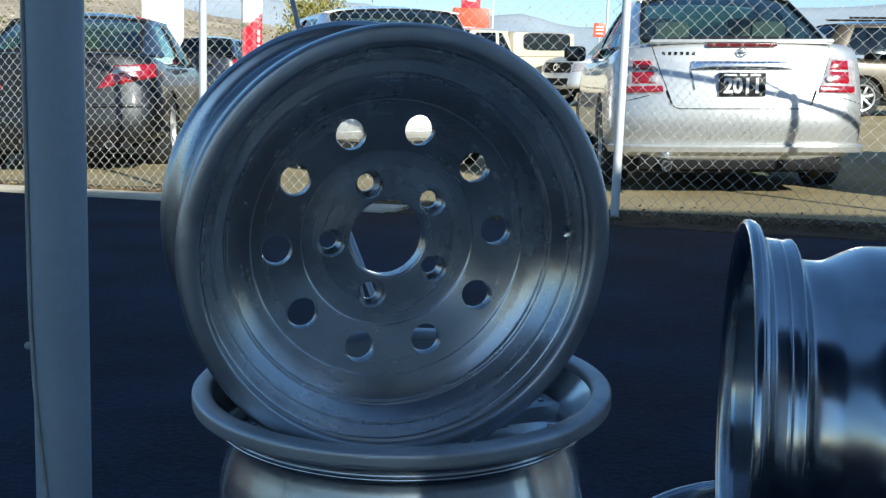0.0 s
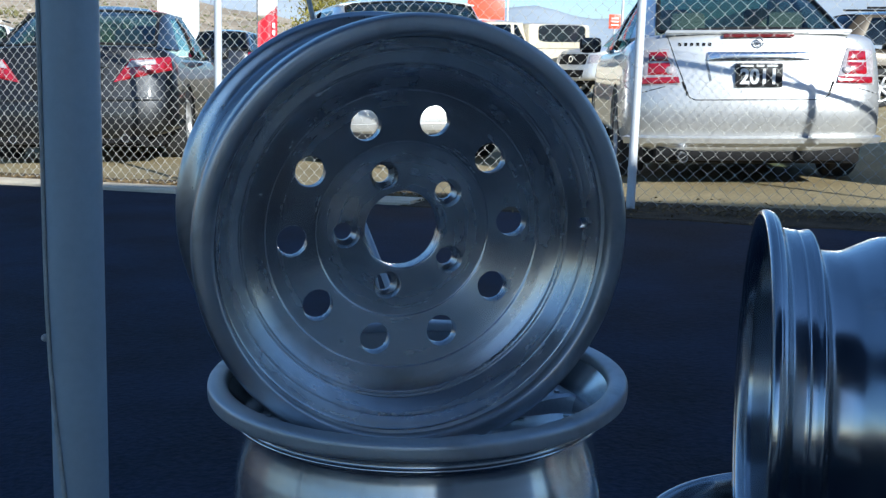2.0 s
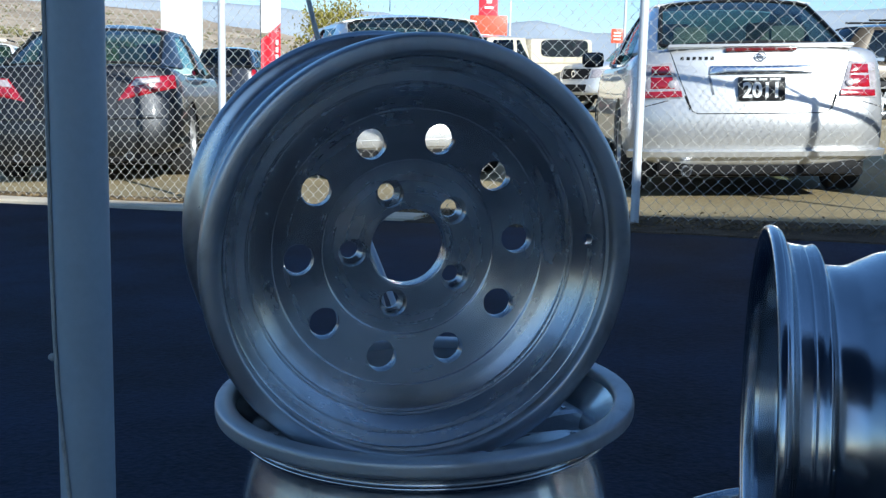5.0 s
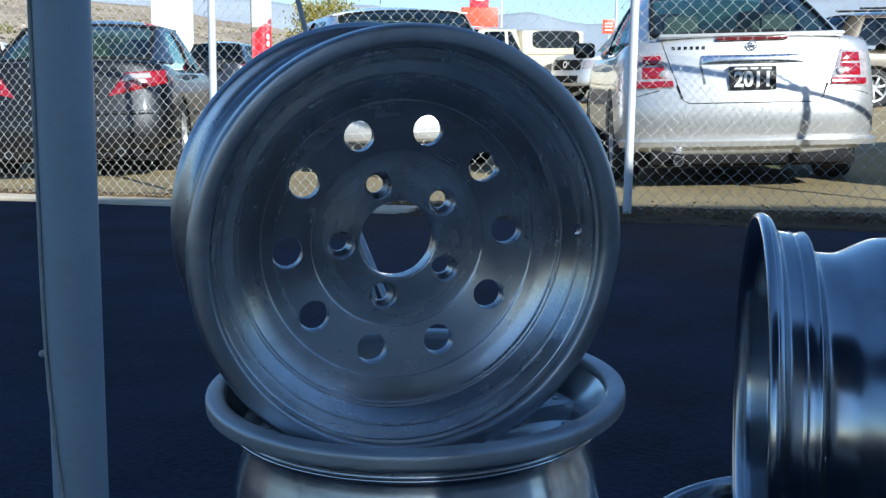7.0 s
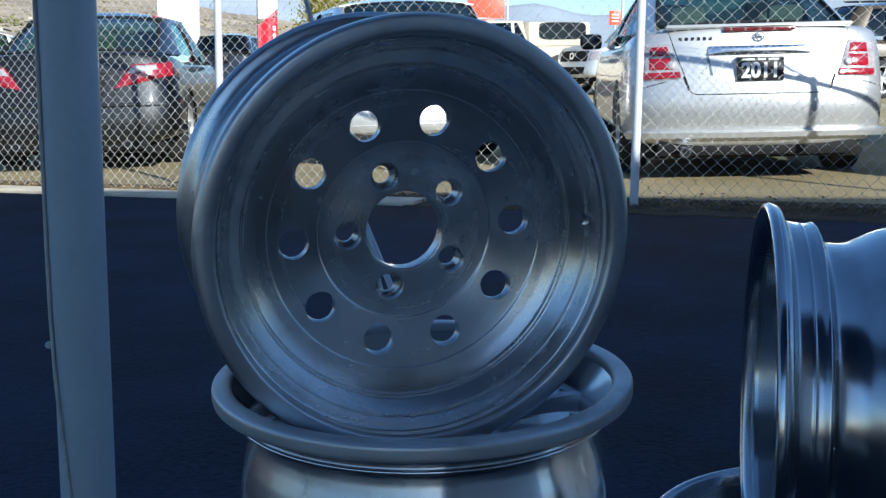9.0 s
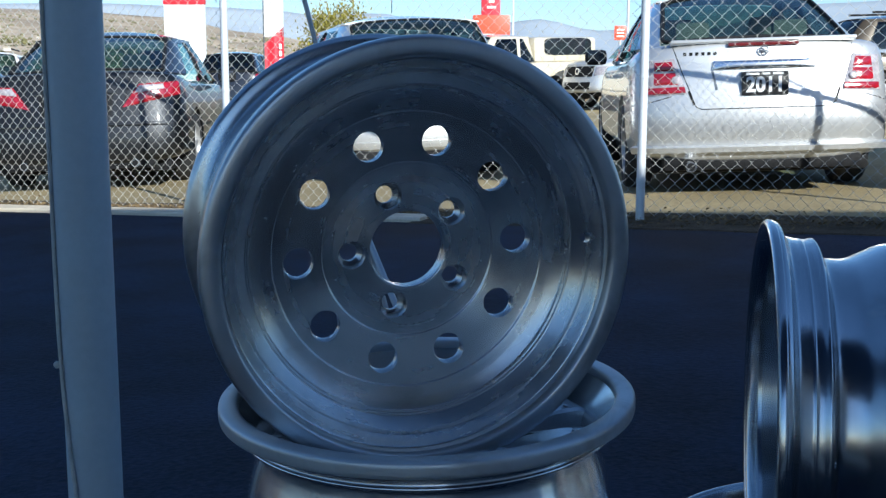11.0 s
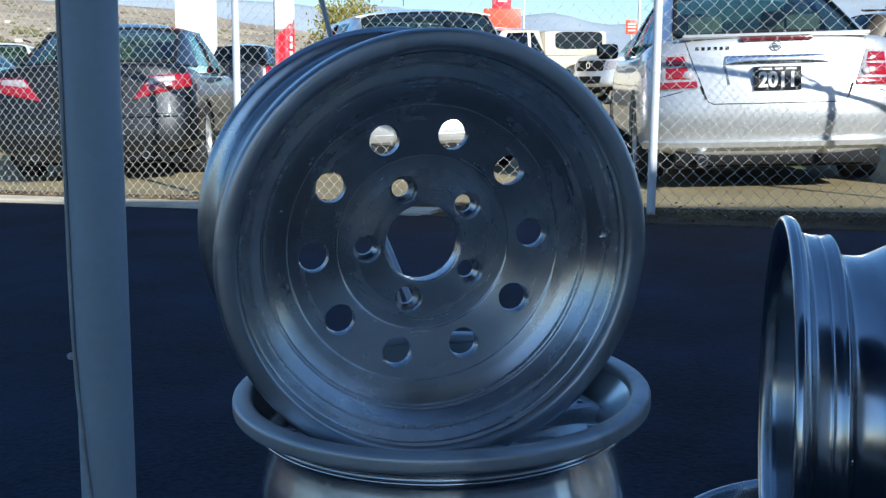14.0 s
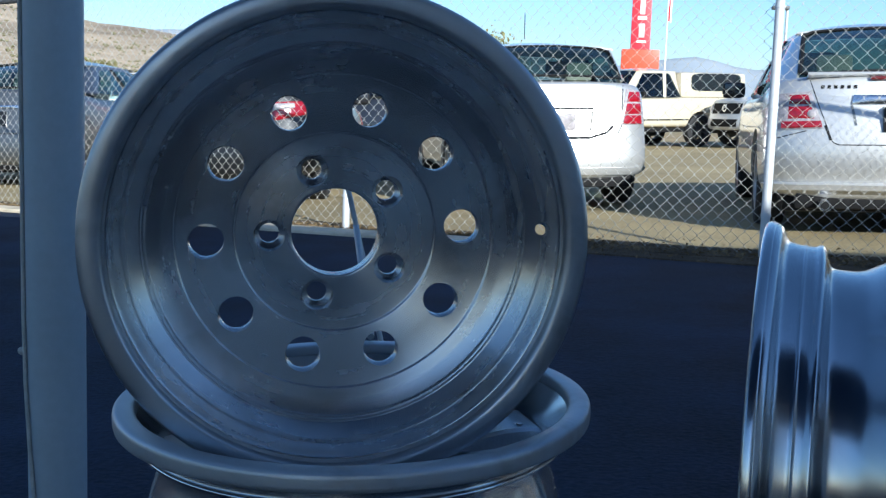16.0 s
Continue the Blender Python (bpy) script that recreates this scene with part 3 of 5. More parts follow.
def fence_at(s, h, out=0.0):
    x, y = fence_point(s, out)
    return Vector((x, y, ground_z(x, y) + h))


for s in [2.92 * k for k in range(-2, 5)]:
    r = 0.026
    post = part("post", new_tube(fence_at(s, -0.05), fence_at(s, FENCE_H + 0.03), r, segs=20), GALVANISED, fence)
    part("post_cap", new_tube(fence_at(s, FENCE_H + 0.02), fence_at(s, FENCE_H + 0.06), r + 0.006, segs=16, r2=0.02), GALVANISED, post)
    part("barb_arm", new_tube(fence_at(s, FENCE_H + 0.03), fence_at(s - 0.02, FENCE_H + 0.31, 0.27), 0.012, segs=8), DARK_STEEL, post)
    for h in (0.25, 0.85, 1.4):
        c = fence_at(s, h)
        part("tie_band", lathe_tool([(r + .003, c.z - .008), (r + .003, c.z + .008)], c.x, c.y, 16), GALVANISED, post)
pts = [fence_at(S0 + (S1 - S0) * i / 40, FENCE_H + 0.02) for i in range(41)]
part("top_rail", sweep(pts, 0.021, 12), DARK_STEEL, fence, "dark weathered top rail")
for k in (0.35, 0.67, 0.98):
    part("barbed_wire", sweep([fence_at(S0 + (S1 - S0) * i / 120, FENCE_H + 0.03 + 0.28 * k - 0.012 * math.sin(math.pi * ((S0 + (S1 - S0) * i / 120) % 2.92) / 2.92), 0.27 * k) for i in range(121)], 0.0022, 5), WIRE, fence)


def chain_link(s0, s1, h0, h1, pitch):
    """Zigzag wires hooked into each other."""
    half = pitch / 2
    cols = int((s1 - s0) / half)
    rows = int((h1 - h0) / half)
    verts, faces = [], []
    for c in range(cols):
        base = len(verts)
        for k in range(rows + 1):
            side = (k + c) % 2
            s = s0 + c * half + (half + 0.004 if side else -0.004)
            sag = 0.010 * noise.noise(Vector((s * 0.8, k * half * 1.1, 0)))
            p = fence_at(s, h0 + k * half, -0.034 + sag + (0.003 if side else -0.003))
            jz = 0.004 * noise.noise(Vector((s * 3, k * 0.7, 9)))
            for a in range(4):
                ang = math.pi / 4 + a * math.pi / 2
                du = 0.0016 * math.cos(ang)
                dn = 0.0016 * math.sin(ang)
                verts.append((p.x + FENCE_U.x * du - 0.4115 * dn, p.y + FENCE_U.y * du - 0.9114 * dn, p.z + jz))
        for k in range(rows):
            for a in range(4):
                i, j = base + 4 * k + a, base + 4 * k + (a + 1) % 4
                faces.append((i, j, j + 4, i + 4))
    me = bpy.data.meshes.new("chain_link_mesh")
    me.from_pydata(verts, [], faces)
    me.materials.append(WIRE)
    ob = new("chain_link_mesh", me)
    ob.parent = fence
    return tagged(ob, "woven diamond mesh of grey wire", kind="stuff")


chain_link(S0, S1, 0.03, FENCE_H, 0.079)


# ---- cars ----
def car_body(L, W, top, z_bottom, rear, front, squash=1.0):
    """A rounded lower body: stations along y, a rear and a front that bulge in plan. top(y): deck, belt and bonnet height."""
    bm = bmesh.new()
    ys = [0.30, 0.62, 0.95, 1.5, 2.2, 2.9, 3.5, L - 0.75, L - 0.32]
    fr = (0.0, 0.965, 0.995, 1.0, 0.985, 0.955, 0.86)
    def ring(y, side_in, dy=None):
        zt = top(y)
        zs = (z_bottom, z_bottom, z_bottom + 0.12, 0.52 * squash, z_bottom + 0.72 * (zt - z_bottom), zt - 0.045, zt)
        w = W / 2 * side_in
        right = [(w * f, y + (dy(z) if dy else 0), z) for f, z in zip(fr, zs)] + [(0, y + (dy(zt) if dy else 0), zt + 0.012)]
        return right
    rows = []
    def add(points):
        r = [bm.verts.new(p) for p in points]
        l = [bm.verts.new((-p[0], p[1], p[2])) if p[0] > 1e-6 else None for p in points]
        n = len(points)
        loop = [r[i] for i in range(n)] + [l[i] for i in range(n - 2, 0, -1)]
        rows.append(loop)
    add(ring(0.155, 0.955, rear))
    for y in ys:
        k = 1.0
        if y < 0.6:
            k = 0.988
        if y > L - 0.9:
            k = 0.975
        if y > L - 0.5:
            k = 0.93
        add(ring(y, k, (lambda z: 0.35 * rear(z)) if y < 0.4 else ((lambda z: -0.35 * front(z)) if y > L - 0.5 else None)))
    add(ring(L - 0.14, 0.80, lambda z: -front(z)))
    for a, b in zip(rows, rows[1:]):
        n = len(a)
        for i in range(n):
            j = (i + 1) % n
            bm.faces.new((a[i], a[j], b[j], b[i]))
    def cap(loop, sign, prof, y_end, flip):
        n = len(loop)                      # 14: 0 bottom centre, 1..6 right, 7 top centre, 8..13 left
        cols = []
        for i in range(1, 7):
            rv, lv = loop[i], loop[14 - i]
            z = rv.co.z
            x = rv.co.x
            mids = []
            for f, d in ((0.84, 0.045), (0.42, 0.008), (0.0, 0.0), (-0.42, 0.008), (-0.84, 0.045)):
                zz = z + (0.010 * (1 - abs(f)) if i == 6 else 0)
                mids.append(bm.verts.new((x * f, y_end + sign * (prof(z) + d), zz)))
            cols.append([rv] + mids + [lv])
        for a, b in zip(cols, cols[1:]):
            for k in range(6):
                bm.faces.new((a[k], a[k + 1], b[k + 1], b[k]))
        top_row = cols[-1]
        t = loop[7]
        bm.faces.new((top_row[0], top_row[1], top_row[2], top_row[3], t))
        bm.faces.new((t, top_row[3], top_row[4], top_row[5], top_row[6]))
        b0 = loop[0]
        low = cols[0]
        bm.faces.new((b0, low[3], low[2], low[1], low[0]))
        bm.faces.new((b0, low[6], low[5], low[4], low[3]))
    cap(rows[0], 1, rear, 0.0, False)
    cap(rows[-1], -1, front, L, True)
    bmesh.ops.recalc_face_normals(bm, faces=bm.faces)
    return rounded(bm, 2)


def patch(name, p00, p10, p11, p01, mat, parent, bulge=(0, 0, 0), thick=0.006, n=8, label="", inset=0.0):
    """A curved sheet between four corners."""
    c = [Vector(p) for p in (p00, p10, p11, p01)]
    mid = (c[0] + c[1] + c[2] + c[3]) / 4
    if inset:
        c = [p.lerp(mid, inset) for p in c]
    nrm = (c[1] - c[0]).cross(c[3] - c[0]).normalized()
    bm = bmesh.new()
    lay = []
    for off in (0, -thick):
        rows = []
        for i in range(n + 1):
            s = i / n
            row = []
            for j in range(n + 1):
                t = j / n
                p = (c[0] * (1 - s) + c[1] * s) * (1 - t) + (c[3] * (1 - s) + c[2] * s) * t
                p = p + Vector(bulge) * (4 * s * (1 - s)) ** 0.8 * (0.35 + 0.65 * 4 * t * (1 - t)) + nrm * off
                row.append(bm.verts.new(p))
            rows.append(row)
        lay.append(rows)
    for k, rows in enumerate(lay):
        for i in range(n):
            for j in range(n):
                f = (rows[i][j], rows[i + 1][j], rows[i + 1][j + 1], rows[i][j + 1])
                bm.faces.new(f if k == 0 else f[::-1])
    def edge(a, b):
        for i in range(len(a) - 1):
            bm.faces.new((a[i], b[i], b[i + 1], a[i + 1]))
    A, B = lay
    edge(A[0], B[0]), edge(A[-1][::-1], B[-1][::-1])
    edge([r[0] for r in A][::-1], [r[0] for r in B][::-1]), edge([r[-1] for r in A], [r[-1] for r in B])
    return part(name, bm, mat, parent, label)


class Skin:
    """Finds the body's surface, to lay lamps, seams and plates upon it."""
    def __init__(self, body):
        from_bm = bmesh.new()
        from_bm.from_mesh(body.data)
        self.tree = BVHTree.FromBMesh(from_bm)
        from_bm.free()

    def hit(self, a, b, way):
        if way == "rear":
            loc, nor, *_ = self.tree.ray_cast(Vector((a, -3, b)), Vector((0, 1, 0)))
        elif way == "front":
            loc, nor, *_ = self.tree.ray_cast(Vector((a, 12, b)), Vector((0, -1, 0)))
        elif way == "right":
            loc, nor, *_ = self.tree.ray_cast(Vector((4, a, b)), Vector((-1, 0, 0)))
        else:
            loc, nor, *_ = self.tree.ray_cast(Vector((-4, a, b)), Vector((1, 0, 0)))
        return loc, nor

    def decal(self, name, corners, mat, parent, way="rear", proud=0.004, n=6, m=None, label="", deep=0.02, dome=0.0):
        """A plate that follows the skin: corners in (across, up)."""
        m = m or n
        c = [Vector(p) for p in corners]
        bm = bmesh.new()
        top, low = [], []
        for i in range(n + 1):
            s = i / n
            a, b = [], []
            for j in range(m + 1):
                t = j / m
                q = (c[0] * (1 - s) + c[1] * s) * (1 - t) + (c[3] * (1 - s) + c[2] * s) * t
                loc, nor = self.hit(q.x, q.y, way)
                if loc is None:
                    loc, nor = (Vector((q.x, 0.3, q.y)), Vector((0, -1, 0))) if way in ("rear", "front") else (Vector((0.8 if way == "right" else -0.8, q.x, q.y)), Vector((1 if way == "right" else -1, 0, 0)))
                rise = proud + dome * (16 * s * (1 - s) * t * (1 - t)) ** 0.5
                a.append(bm.verts.new(loc + nor * rise))
                b.append(bm.verts.new(loc - nor * deep))
            top.append(a)
            low.append(b)
        for i in range(n):
            for j in range(m):
                bm.faces.new((top[i][j], top[i + 1][j], top[i + 1][j + 1], top[i][j + 1]))
        rim = [(i, 0) for i in range(n)] + [(n, j) for j in range(m)] + [(i, m) for i in range(n, 0, -1)] + [(0, j) for j in range(m, 0, -1)]
        for k, (i, j) in enumerate(rim):
            i2, j2 = rim[(k + 1) % len(rim)]
            bm.faces.new((top[i][j], low[i][j], low[i2][j2], top[i2][j2]))
        return part(name, bm, mat, parent, label)

    def disc(self, name, x, z, r, mat, parent, proud=0.02, dome=0.006, bore=0.0, label=""):
        """A round lens or ring that follows the car's tail."""
        bm = bmesh.new()
        rows = []
        for f, rise in ((1.0, -0.02), (1.0, 0.0), (0.85, dome * 0.6), (0.55, dome)):
            q = max(f * r, bore) if f < 1 else r
            row = []
            for i in range(20):
                a = 2 * math.pi * i / 20
                loc, nor = self.hit(x + q * math.cos(a), z + q * math.sin(a), "rear")
                row.append(bm.verts.new(loc + nor * (proud + rise)))
            rows.append(row)
        for a, b in zip(rows, rows[1:]):
            for i in range(20):
                bm.faces.new((a[i], a[(i + 1) % 20], b[(i + 1) % 20], b[i]))
        if not bore:
            bm.faces.new(rows[-1])
        return part(name, bm, mat, parent, label)

    def seam(self, name, points, mat, parent, way="rear", width=0.008, proud=0.0015):
        """A narrow line that follows the skin."""
        bm = bmesh.new()
        pts = []
        for p, q in zip(points, points[1:]):
            k = max(int((Vector(q) - Vector(p)).length / 0.04), 1)
            pts += [Vector(p).lerp(Vector(q), i / k) for i in range(k)]
        pts.append(Vector(points[-1]))
        sides = []
        for i, p in enumerate(pts):
            d = (pts[min(i + 1, len(pts) - 1)] - pts[max(i - 1, 0)]).normalized()
            o = Vector((-d.y, d.x)) * width / 2
            row = []
            for s in (-1, 1):
                loc, nor = self.hit(p.x + o.x * s, p.y + o.y * s, way)
                if loc is None:
                    break
                row.append(bm.verts.new(loc + nor * proud))
            if len(row) == 2:
                sides.append(row)
        for a, b in zip(sides, sides[1:]):
            bm.faces.new((a[0], a[1], b[1], b[0]))
        return part(name, bm, mat, parent)


def road_wheel(parent, x, y, r, side, spokes=7, rim_mat=None):
    """A tyre on its rim, with spokes and nuts."""
    turn = Matrix.Translation((x, y, r)) @ Matrix.Rotation(math.pi / 2 * side, 4, "Y")
    w = new("wheel")
    w.parent, w.matrix_basis = parent, turn
    k = r / 0.32
    tyre = [(.215, .09), (.26, .105), (.30, .10), (.315, .085), (.32, .05), (.32, -.05), (.315, -.085), (.30, -.10), (.26, -.105), (.215, -.09)]
    part("tyre", lathe([(a * k, b) for a, b in tyre], 40), TYRE, w)
    rim = [(.20, .09), (.222, .095), (.222, .07), (.205, .05), (.20, -.09), (.19, -.09), (.19, .05)]
    part("rim", lathe([(a * k, b) for a, b in rim], 40), rim_mat or ALLOY, w)
    bm = bmesh.new()
    tube(bm, (0, 0, .02), (0, 0, .075), .055 * k, 20)
    for i in range(spokes):
        a = 2 * math.pi * i / spokes
        box(bm, (.16 * k, .048, .03), (.125 * k * math.cos(a), .125 * k * math.sin(a), .06), 0.008, Matrix.Rotation(a, 4, "Z"))
    part("spokes", bm, rim_mat or ALLOY, w)
    part("brake_disc", new_tube((0, 0, -.01), (0, 0, .01), .14 * k, segs=28), DARK_STEEL, w)
    return w


def headrest(parent, x, y, z, mat, wide=0.26, tall=0.62):
    seat = part("seat_back", new_box((wide * 1.75, 0.14, tall), (x, y, z - tall / 2), 0.05), mat, parent)
    part("headrest", new_box((wide, 0.10, 0.17), (x, y, z + 0.11), 0.04), mat, seat)
    return seat


def car(name, m, label, category, paint, dims, spec, group=""):
    """A car by its own measures; y runs forward from the rear bumper."""
    L, W, H = dims
    c = thing(name, m, label, category, group)
    top, zb = spec["top"], spec.get("bottom", 0.24)
    bm = car_body(L, W, top, zb, spec["rear"], spec["front"], spec.get("squash", 1.0))
    ax = spec["axles"]
    R = spec.get("tyre", 0.32)
    tools = []
    for y in ax:
        for s in (-1, 1):
            tools.append(new_tube((s * (W / 2 - 0.27), y, R + 0.01), (s * (W / 2 + 0.2), y, R + 0.01), R + 0.055, segs=32))
    shell = carve(bm, tools)
    body = part("body", shell, paint, c)
    for y in ax:
        for s in (-1, 1):
            road_wheel(c, s * (W / 2 - 0.115), y, R, s, spec.get("spokes", 7), spec.get("rim"))
    # greenhouse
    br, bf, rr, rf = spec["belt_rear"], spec["belt_front"], spec["roof_rear"], spec["roof_front"]
    wb, wr = W / 2 * spec.get("belt_w", 0.90), W / 2 * spec.get("roof_w", 0.66)
    zbr, zbf, zr = spec["z_belt_rear"], spec["z_belt_front"], H
    wbr = spec.get("rear_glass_w", 0.78) * W / 2
    P = lambda x, y, z: Vector((x, y, z))
    glass = spec.get("glass", GLASS)
    crown = spec.get("crown", 0.09)
    # roof
    patch("roof", P(-wr, rr, zr - crown), P(wr, rr, zr - crown), P(wr, rf, zr - crown), P(-wr, rf, zr - crown), paint, c, (0, 0, crown), 0.012, 12)
    patch("rear_window", P(-wbr, br, zbr), P(wbr, br, zbr), P(wr - .03, rr, zr - crown - .01), P(-wr + .03, rr, zr - crown - .01), glass, c, (0, -0.05, crown), 0.005, 10, inset=0.02)
    patch("windscreen", P(wb - .05, bf, zbf), P(-wb + .05, bf, zbf), P(-wr + .03, rf, zr - crown - .01), P(wr - .03, rf, zr - crown - .01), glass, c, (0, 0.08, crown), 0.005, 10, inset=0.02)
    ybr = spec.get("side_rear", br + 0.28)
    rrs = rr + 0.12
    ym = spec.get("b_pillar", (br + bf) / 2 + 0.05)
    ymr = ym - 0.10
    for s in (-1, 1):
        def Q(a, b, c_, d):
            return (a, b, c_, d) if s > 0 else (b, a, d, c_)
        # rear pillar with its broad foot
        a, b, c_, d = P(s * wbr, br, zbr), P(s * wb, ybr + .10, zbr - .02), P(s * (wr + .012), rrs + .12, zr - crown - .03), P(s * (wr - .03), rr - .005, zr - crown)
        patch("rear_pillar", *Q(a, b, c_, d), paint, c, (s * 0.02, -0.02, 0.0), 0.03, 8)
        a, b, c_, d = P(s * (wb + .003), ybr + .06, zbr - .02), P(s * (wb + .003), ym, zbr - .03), P(s * (wr + .02), ymr, zr - crown - .035), P(s * (wr + .015), rrs + .08, zr - crown - .045)
        patch("side_window", *Q(a, b, c_, d), glass, c, (s * 0.03, 0, 0), 0.005, 8, inset=0.02)
        a, b, c_, d = P(s * (wb + .003), ym + .07, zbf), P(s * (wb + .003), bf - .22, zbf), P(s * (wr + .015), rf - .12, zr - crown - .045), P(s * (wr + .02), ymr + .06, zr - crown - .035)
        patch("side_window", *Q(a, b, c_, d), glass, c, (s * 0.03, 0, 0), 0.005, 8, inset=0.02)
        a, b, c_, d = P(s * (wb + .004), ym - .01, zbr - .03), P(s * (wb + .004), ym + .08, zbf), P(s * (wr + .024), ymr + .08, zr - crown - .03), P(s * (wr + .024), ymr - .02, zr - crown - .03)
        patch("door_pillar", *Q(a, b, c_, d), spec.get("pillar", TRIM), c, (s * 0.03, 0, 0), 0.02, 6)
        a, b, c_, d = P(s * (wb + .002), bf - .25, zbf - .01), P(s * (wb - .06), bf + .02, zbf - .01), P(s * (wr - .03), rf + .01, zr - crown), P(s * (wr + .012), rf - .14, zr - crown - .03)
        patch("front_pillar", *Q(a, b, c_, d), paint, c, (s * 0.01, 0.0, 0.0), 0.03, 8)
        a, b, c_, d = P(s * (wr + .02), rrs + .02, zr - crown - .05), P(s * (wr + .02), rf - .1, zr - crown - .05), P(s * (wr - .02), rf - .02, zr - crown + .004), P(s * (wr - .02), rr + .02, zr - crown + .004)
        patch("roof_edge", *Q(a, b, c_, d), paint, c, (s * 0.012, 0, 0.006), 0.012, 8)
        # mirror
        mir = part("mirror", new_box((0.20, 0.11, 0.14), (s * (W / 2 + 0.07), bf - 0.42, zbf + 0.05), 0.045), TRIM, c)
        # Black paint stands in for the dark reflection in the mirror.
        part("mirror_glass", new_box((0.15, 0.006, 0.10), (s * (W / 2 + 0.075), bf - 0.478, zbf + 0.055), 0.002), BLACK_PAINT, mir)
    # black seal round the rear window
    e = [P(-wbr, br, zbr), P(wbr, br, zbr), P(wr - .03, rr, zr - crown - .01), P(-wr + .03, rr, zr - crown - .01)]
    def rim_point(u, v):
        k = (4 * u * (1 - u)) ** 0.8 * (0.35 + 0.65 * 4 * v * (1 - v))
        return (e[0] * (1 - u) + e[1] * u) * (1 - v) + (e[3] * (1 - u) + e[2] * u) * v + Vector((0, -0.05, crown)) * k
    N = 14
    loop = [(i / N, .015) for i in range(1, N)] + [(.985, i / N) for i in range(1, N)] + [(1 - i / N, .985) for i in range(1, N)] + [(.015, 1 - i / N) for i in range(1, N)]
    part("window_seal", sweep([rim_point(u, v) for u, v in loop + loop[:1]], spec.get("seal", 0.014), 6), TRIM, c)
    # seats seen through the glass
    for x in (-0.36, 0.36):
        headrest(c, x, br + 0.55, zbr - 0.02, spec.get("cloth", DARK_CLOTH))
        headrest(c, x, br + 1.45, zbr + 0.04, spec.get("cloth", DARK_CLOTH))
    part("parcel_shelf", new_box((wbr * 1.9, 0.5, 0.03), (0, br + 0.32, zbr - 0.07), 0.008), DARK_CLOTH, c)
    part("dashboard", new_box((wb * 1.7, 0.4, 0.12), (0, bf - 0.3, zbf - 0.05), 0.04), DARK_CLOTH, c)
    part("underbody", new_box((W * 0.84, L * 0.90, 0.15), (0, L / 2, zb - 0.005), 0.03), TRIM, c)
    return c, body, Skin(body)


def ramp(points):
    """A smooth curve through (place, value) pairs."""
    def f(y):
        if y <= points[0][0]:
            return points[0][1]
        for (a, va), (b, vb) in zip(points, points[1:]):
            if y <= b:
                t = (y - a) / (b - a)
                return va + (vb - va) * t * t * (3 - 2 * t)
        return points[-1][1]
    return f


def exhaust(c, x, z=0.25, y=0.02):
    part("exhaust_pipe", new_tube((x, y + 0.25, z), (x, y, z), 0.036, segs=16), CHROME, c)
    part("exhaust_bore", new_tube((x, y + 0.02, z), (x, y - 0.001, z), 0.028, segs=16), TRIM, c)


def lettering(text, size, m, mat, parent, name="lettering", depth=0.002, stretch=1.0):
    cu = bpy.data.curves.new("text", "FONT")
    cu.body, cu.size, cu.extrude, cu.align_x, cu.align_y = text, size, depth, "CENTER", "CENTER"
    cu.offset = size * 0.03
    ob = new("temp", cu)
    me = bpy.data.meshes.new_from_object(ob.evaluated_get(bpy.context.evaluated_depsgraph_get()))
    bpy.data.objects.remove(ob)
    bpy.data.curves.remove(cu)
    me.transform(Matrix.Diagonal((stretch, 1, 1, 1)))
    me.materials.clear()
    me.materials.append(mat)
    out = new(name, me)
    out.parent = parent
    out.matrix_basis = m
    return out


REAR = Matrix.Rotation(math.pi / 2, 4, "X")     # writing that faces a follower of the car


def sedan_spec(**more):
    s = dict(top=ramp([(0.0, 1.055), (0.12, 1.06), (0.6, 1.04), (1.2, 0.98), (3.0, 0.96), (3.5, 0.97), (4.1, 0.84), (4.45, 0.70)]),
             rear=ramp([(0.25, 0.02), (0.40, 0.0), (0.60, 0.0), (0.68, 0.055), (0.95, 0.095), (1.05, 0.13)]),
             front=ramp([(0.2, 0.05), (0.5, 0.0), (0.7, 0.12), (0.8, 0.3)]), axles=(0.97, 3.655), belt_rear=0.42, belt_front=3.32, roof_rear=1.25, roof_front=2.45,
             z_belt_rear=1.055, z_belt_front=0.965)
    s.update(more)
    return s


# silver sedan with the black year plate
SED = on_ground(2.227, 7.60, -4.5)
sed, body, skin = car("sedan", SED, "silver compact sedan parked tail to the fence, black year plate", "car", SILVER, (4.56, 1.79, 1.50), sedan_spec(cloth=SEAT_CLOTH, glass=MID_GLASS, rear_glass_w=0.74, rear=ramp([(0.25, 0.085), (0.36, 0.065), (0.47, 0.018), (0.54, 0.0), (0.60, 0.0), (0.68, 0.055), (0.95, 0.095), (1.05, 0.13)])), group="parked cars")
